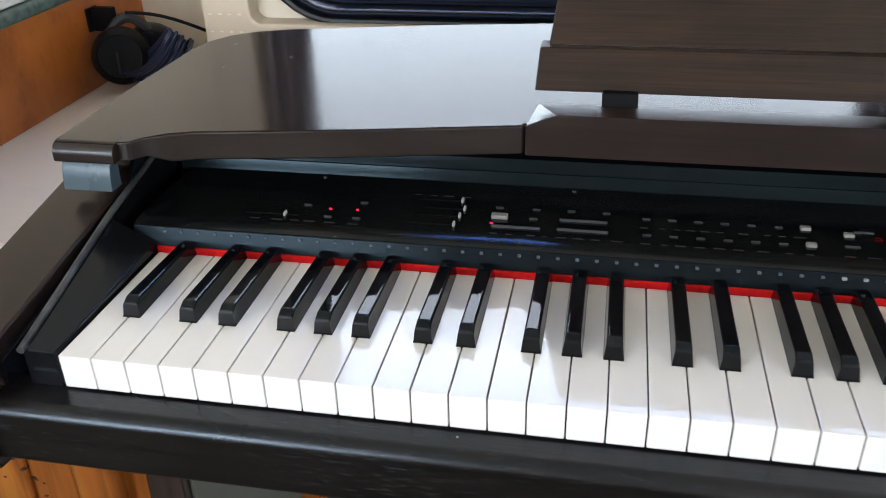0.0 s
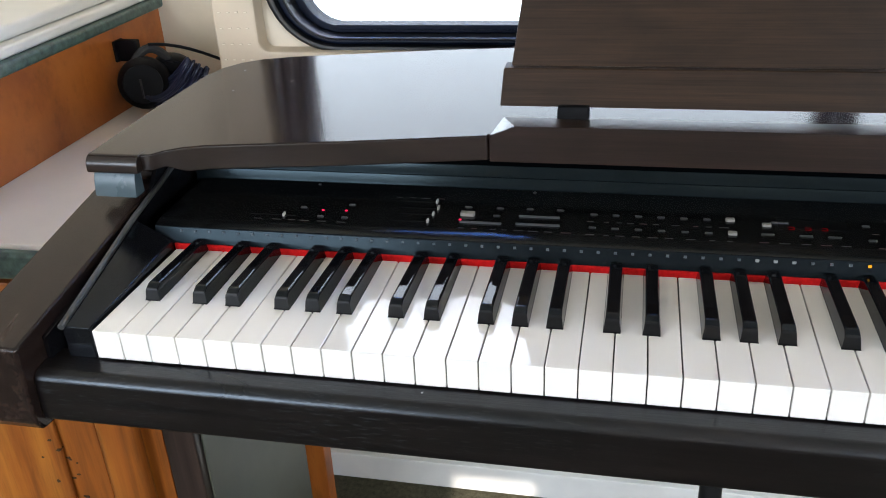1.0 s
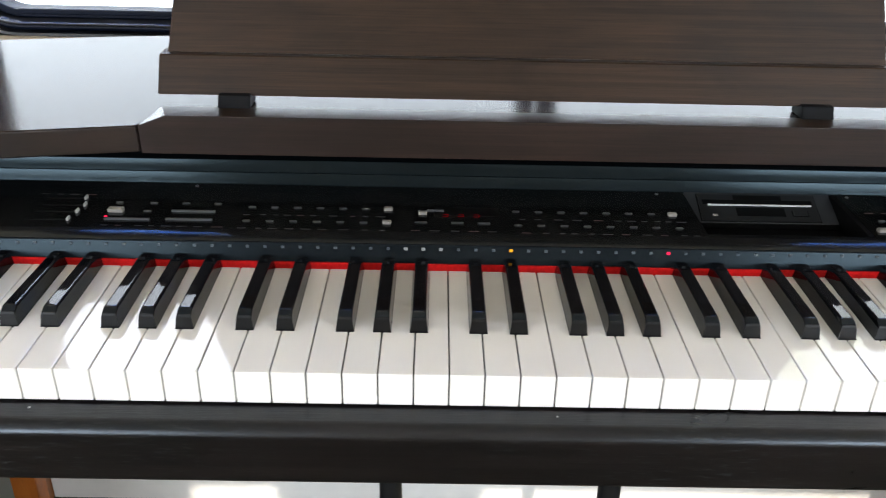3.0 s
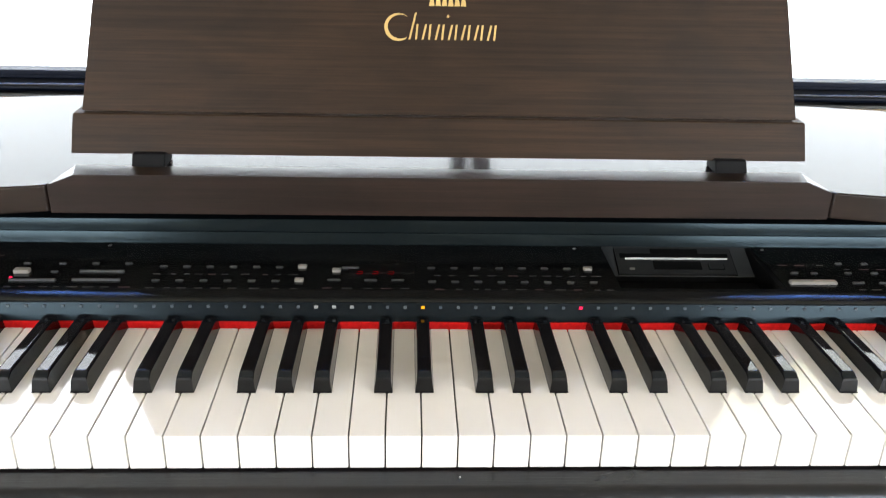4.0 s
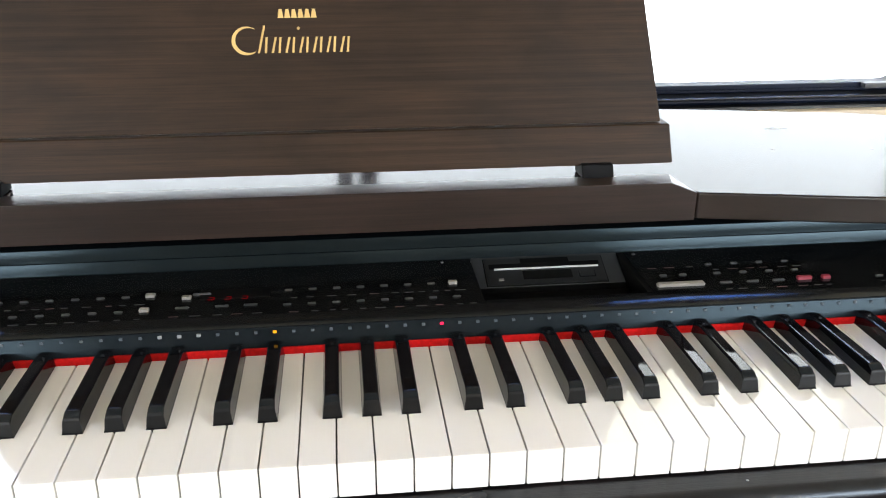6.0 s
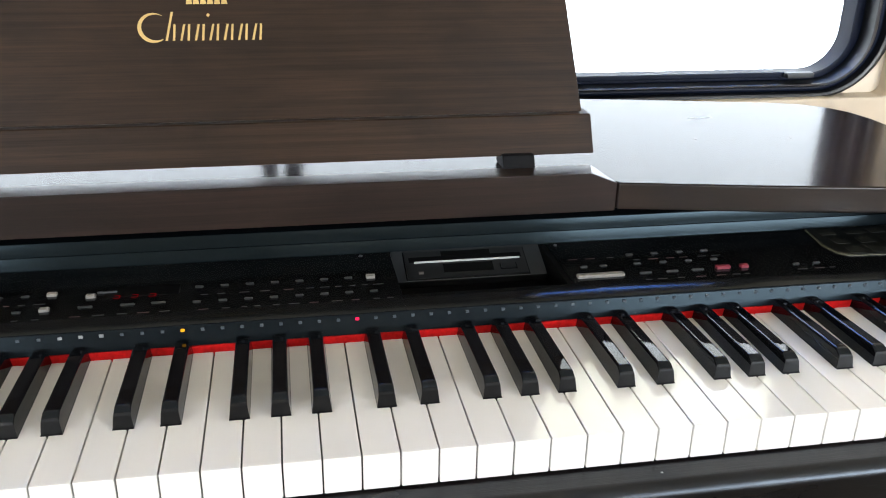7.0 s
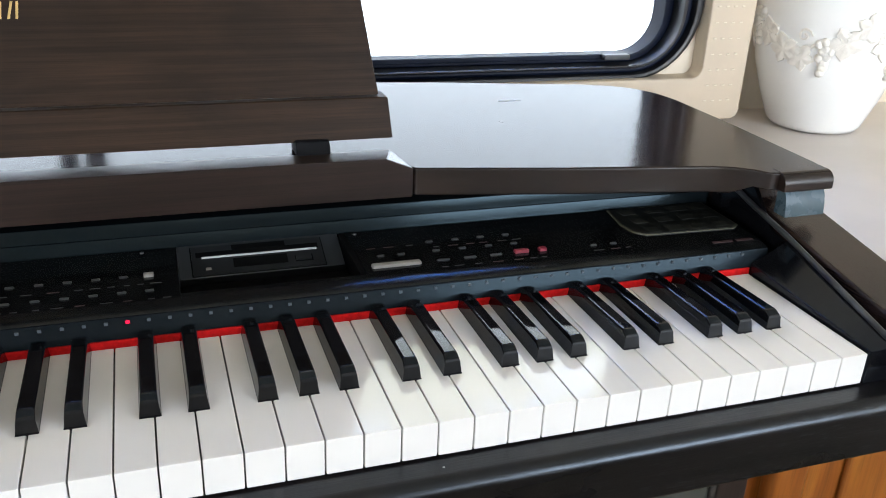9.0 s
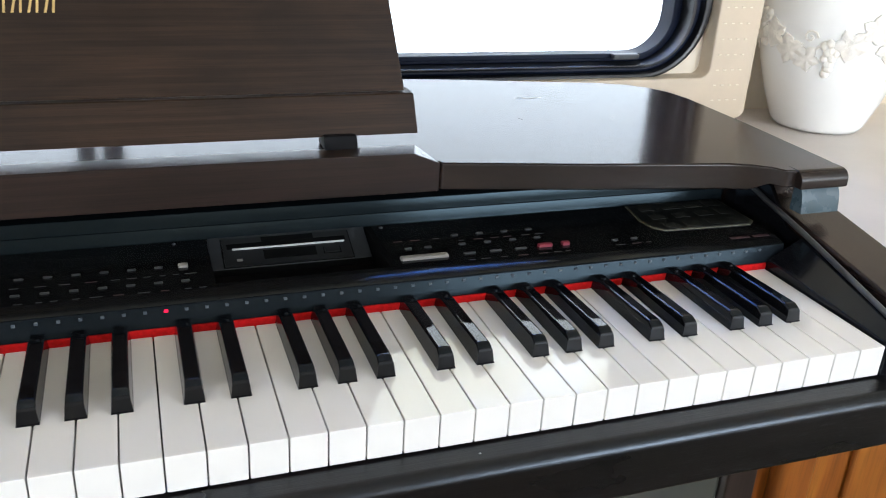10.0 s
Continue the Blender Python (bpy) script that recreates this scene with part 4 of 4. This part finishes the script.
for k in range(13):
    a0 = 2 * math.pi * k / 13
    tube([on_vase(a0 + 0.5 * i / 20, 0.130 + 0.030 * (1 - abs(math.sin(2 * a0 + 0.6 + i / 20))) + 0.007 * math.sin(i * 0.38 + k), 0.0010) for i in range(21)], 0.0022, 6, into=relief)
    tube([on_vase(a0 + 0.30 + (0.011 - 0.0009 * i) * math.cos(i * 0.75) / 0.11, 0.150 + (0.011 - 0.0009 * i) * math.sin(i * 0.75), 0.0015) for i in range(12)], 0.0019, 6, into=relief)
part("vine_relief", relief, GLAZE_WASH, vase, "raised vine leaves, tendrils and grapes")

# wear: a pale scratch on the lid, crumbs of dust on the slip and the ledge
SCRATCH = plain("pale_scratch", (0.34, 0.34, 0.33), 0.5, 0.1)
slip = next(o for o in piano.children if o.name.startswith("key_slip"))
part("scratch", prism(((1.098, 0.432), (1.112, 0.430), (1.126, 0.433), (1.121, 0.436), (1.104, 0.437)), "z", LID1 - 0.0005, LID1 + 0.0002), SCRATCH, lid, "short pale scratch")
rnd = random.Random(33)
for k in range(9):
    x, y, r = rnd.choice((rnd.uniform(-0.06, 0.24), rnd.uniform(0.98, 1.28))), rnd.uniform(0.24, 0.46), rnd.uniform(0.0003, 0.0007)
    a = rnd.uniform(0, 3.1)
    c, d, long = math.cos(a), math.sin(a), rnd.choice((1.0, 1.0, 4.0))
    part("dust_speck", prism([(x + r * (u * long * c - v * d), y + r * (u * long * d + v * c)) for u, v in ((-1, 0), (0, -1), (1, 0), (0, 1))], "z", LID1 - 0.0005, LID1 + 0.0002), SCRATCH, lid)
rnd = random.Random(21)
for k in range(3):
    x, y = rnd.uniform(0.1, 1.1), rnd.uniform(-0.012, -0.004)
    part("dust_speck", prism([(x + 0.0009 * math.cos(a) * rnd.uniform(0.6, 1.3), y + 0.0007 * math.sin(a)) for a in (0, 1.2, 2.5, 3.8, 5.0)], "z", 0.7082, 0.7090), SCRATCH, slip)
solid("crumb", lathe(((0.0005, 0.0), (0.0022, 0.0004), (0.0024, 0.0014), (0.0012, 0.0026), (0.0003, 0.003)), (-0.268, 0.438, LEDGE_Z + 0.0001), 8), KNOT, "tiny dark crumb lying on the pale ledge", "crumb")
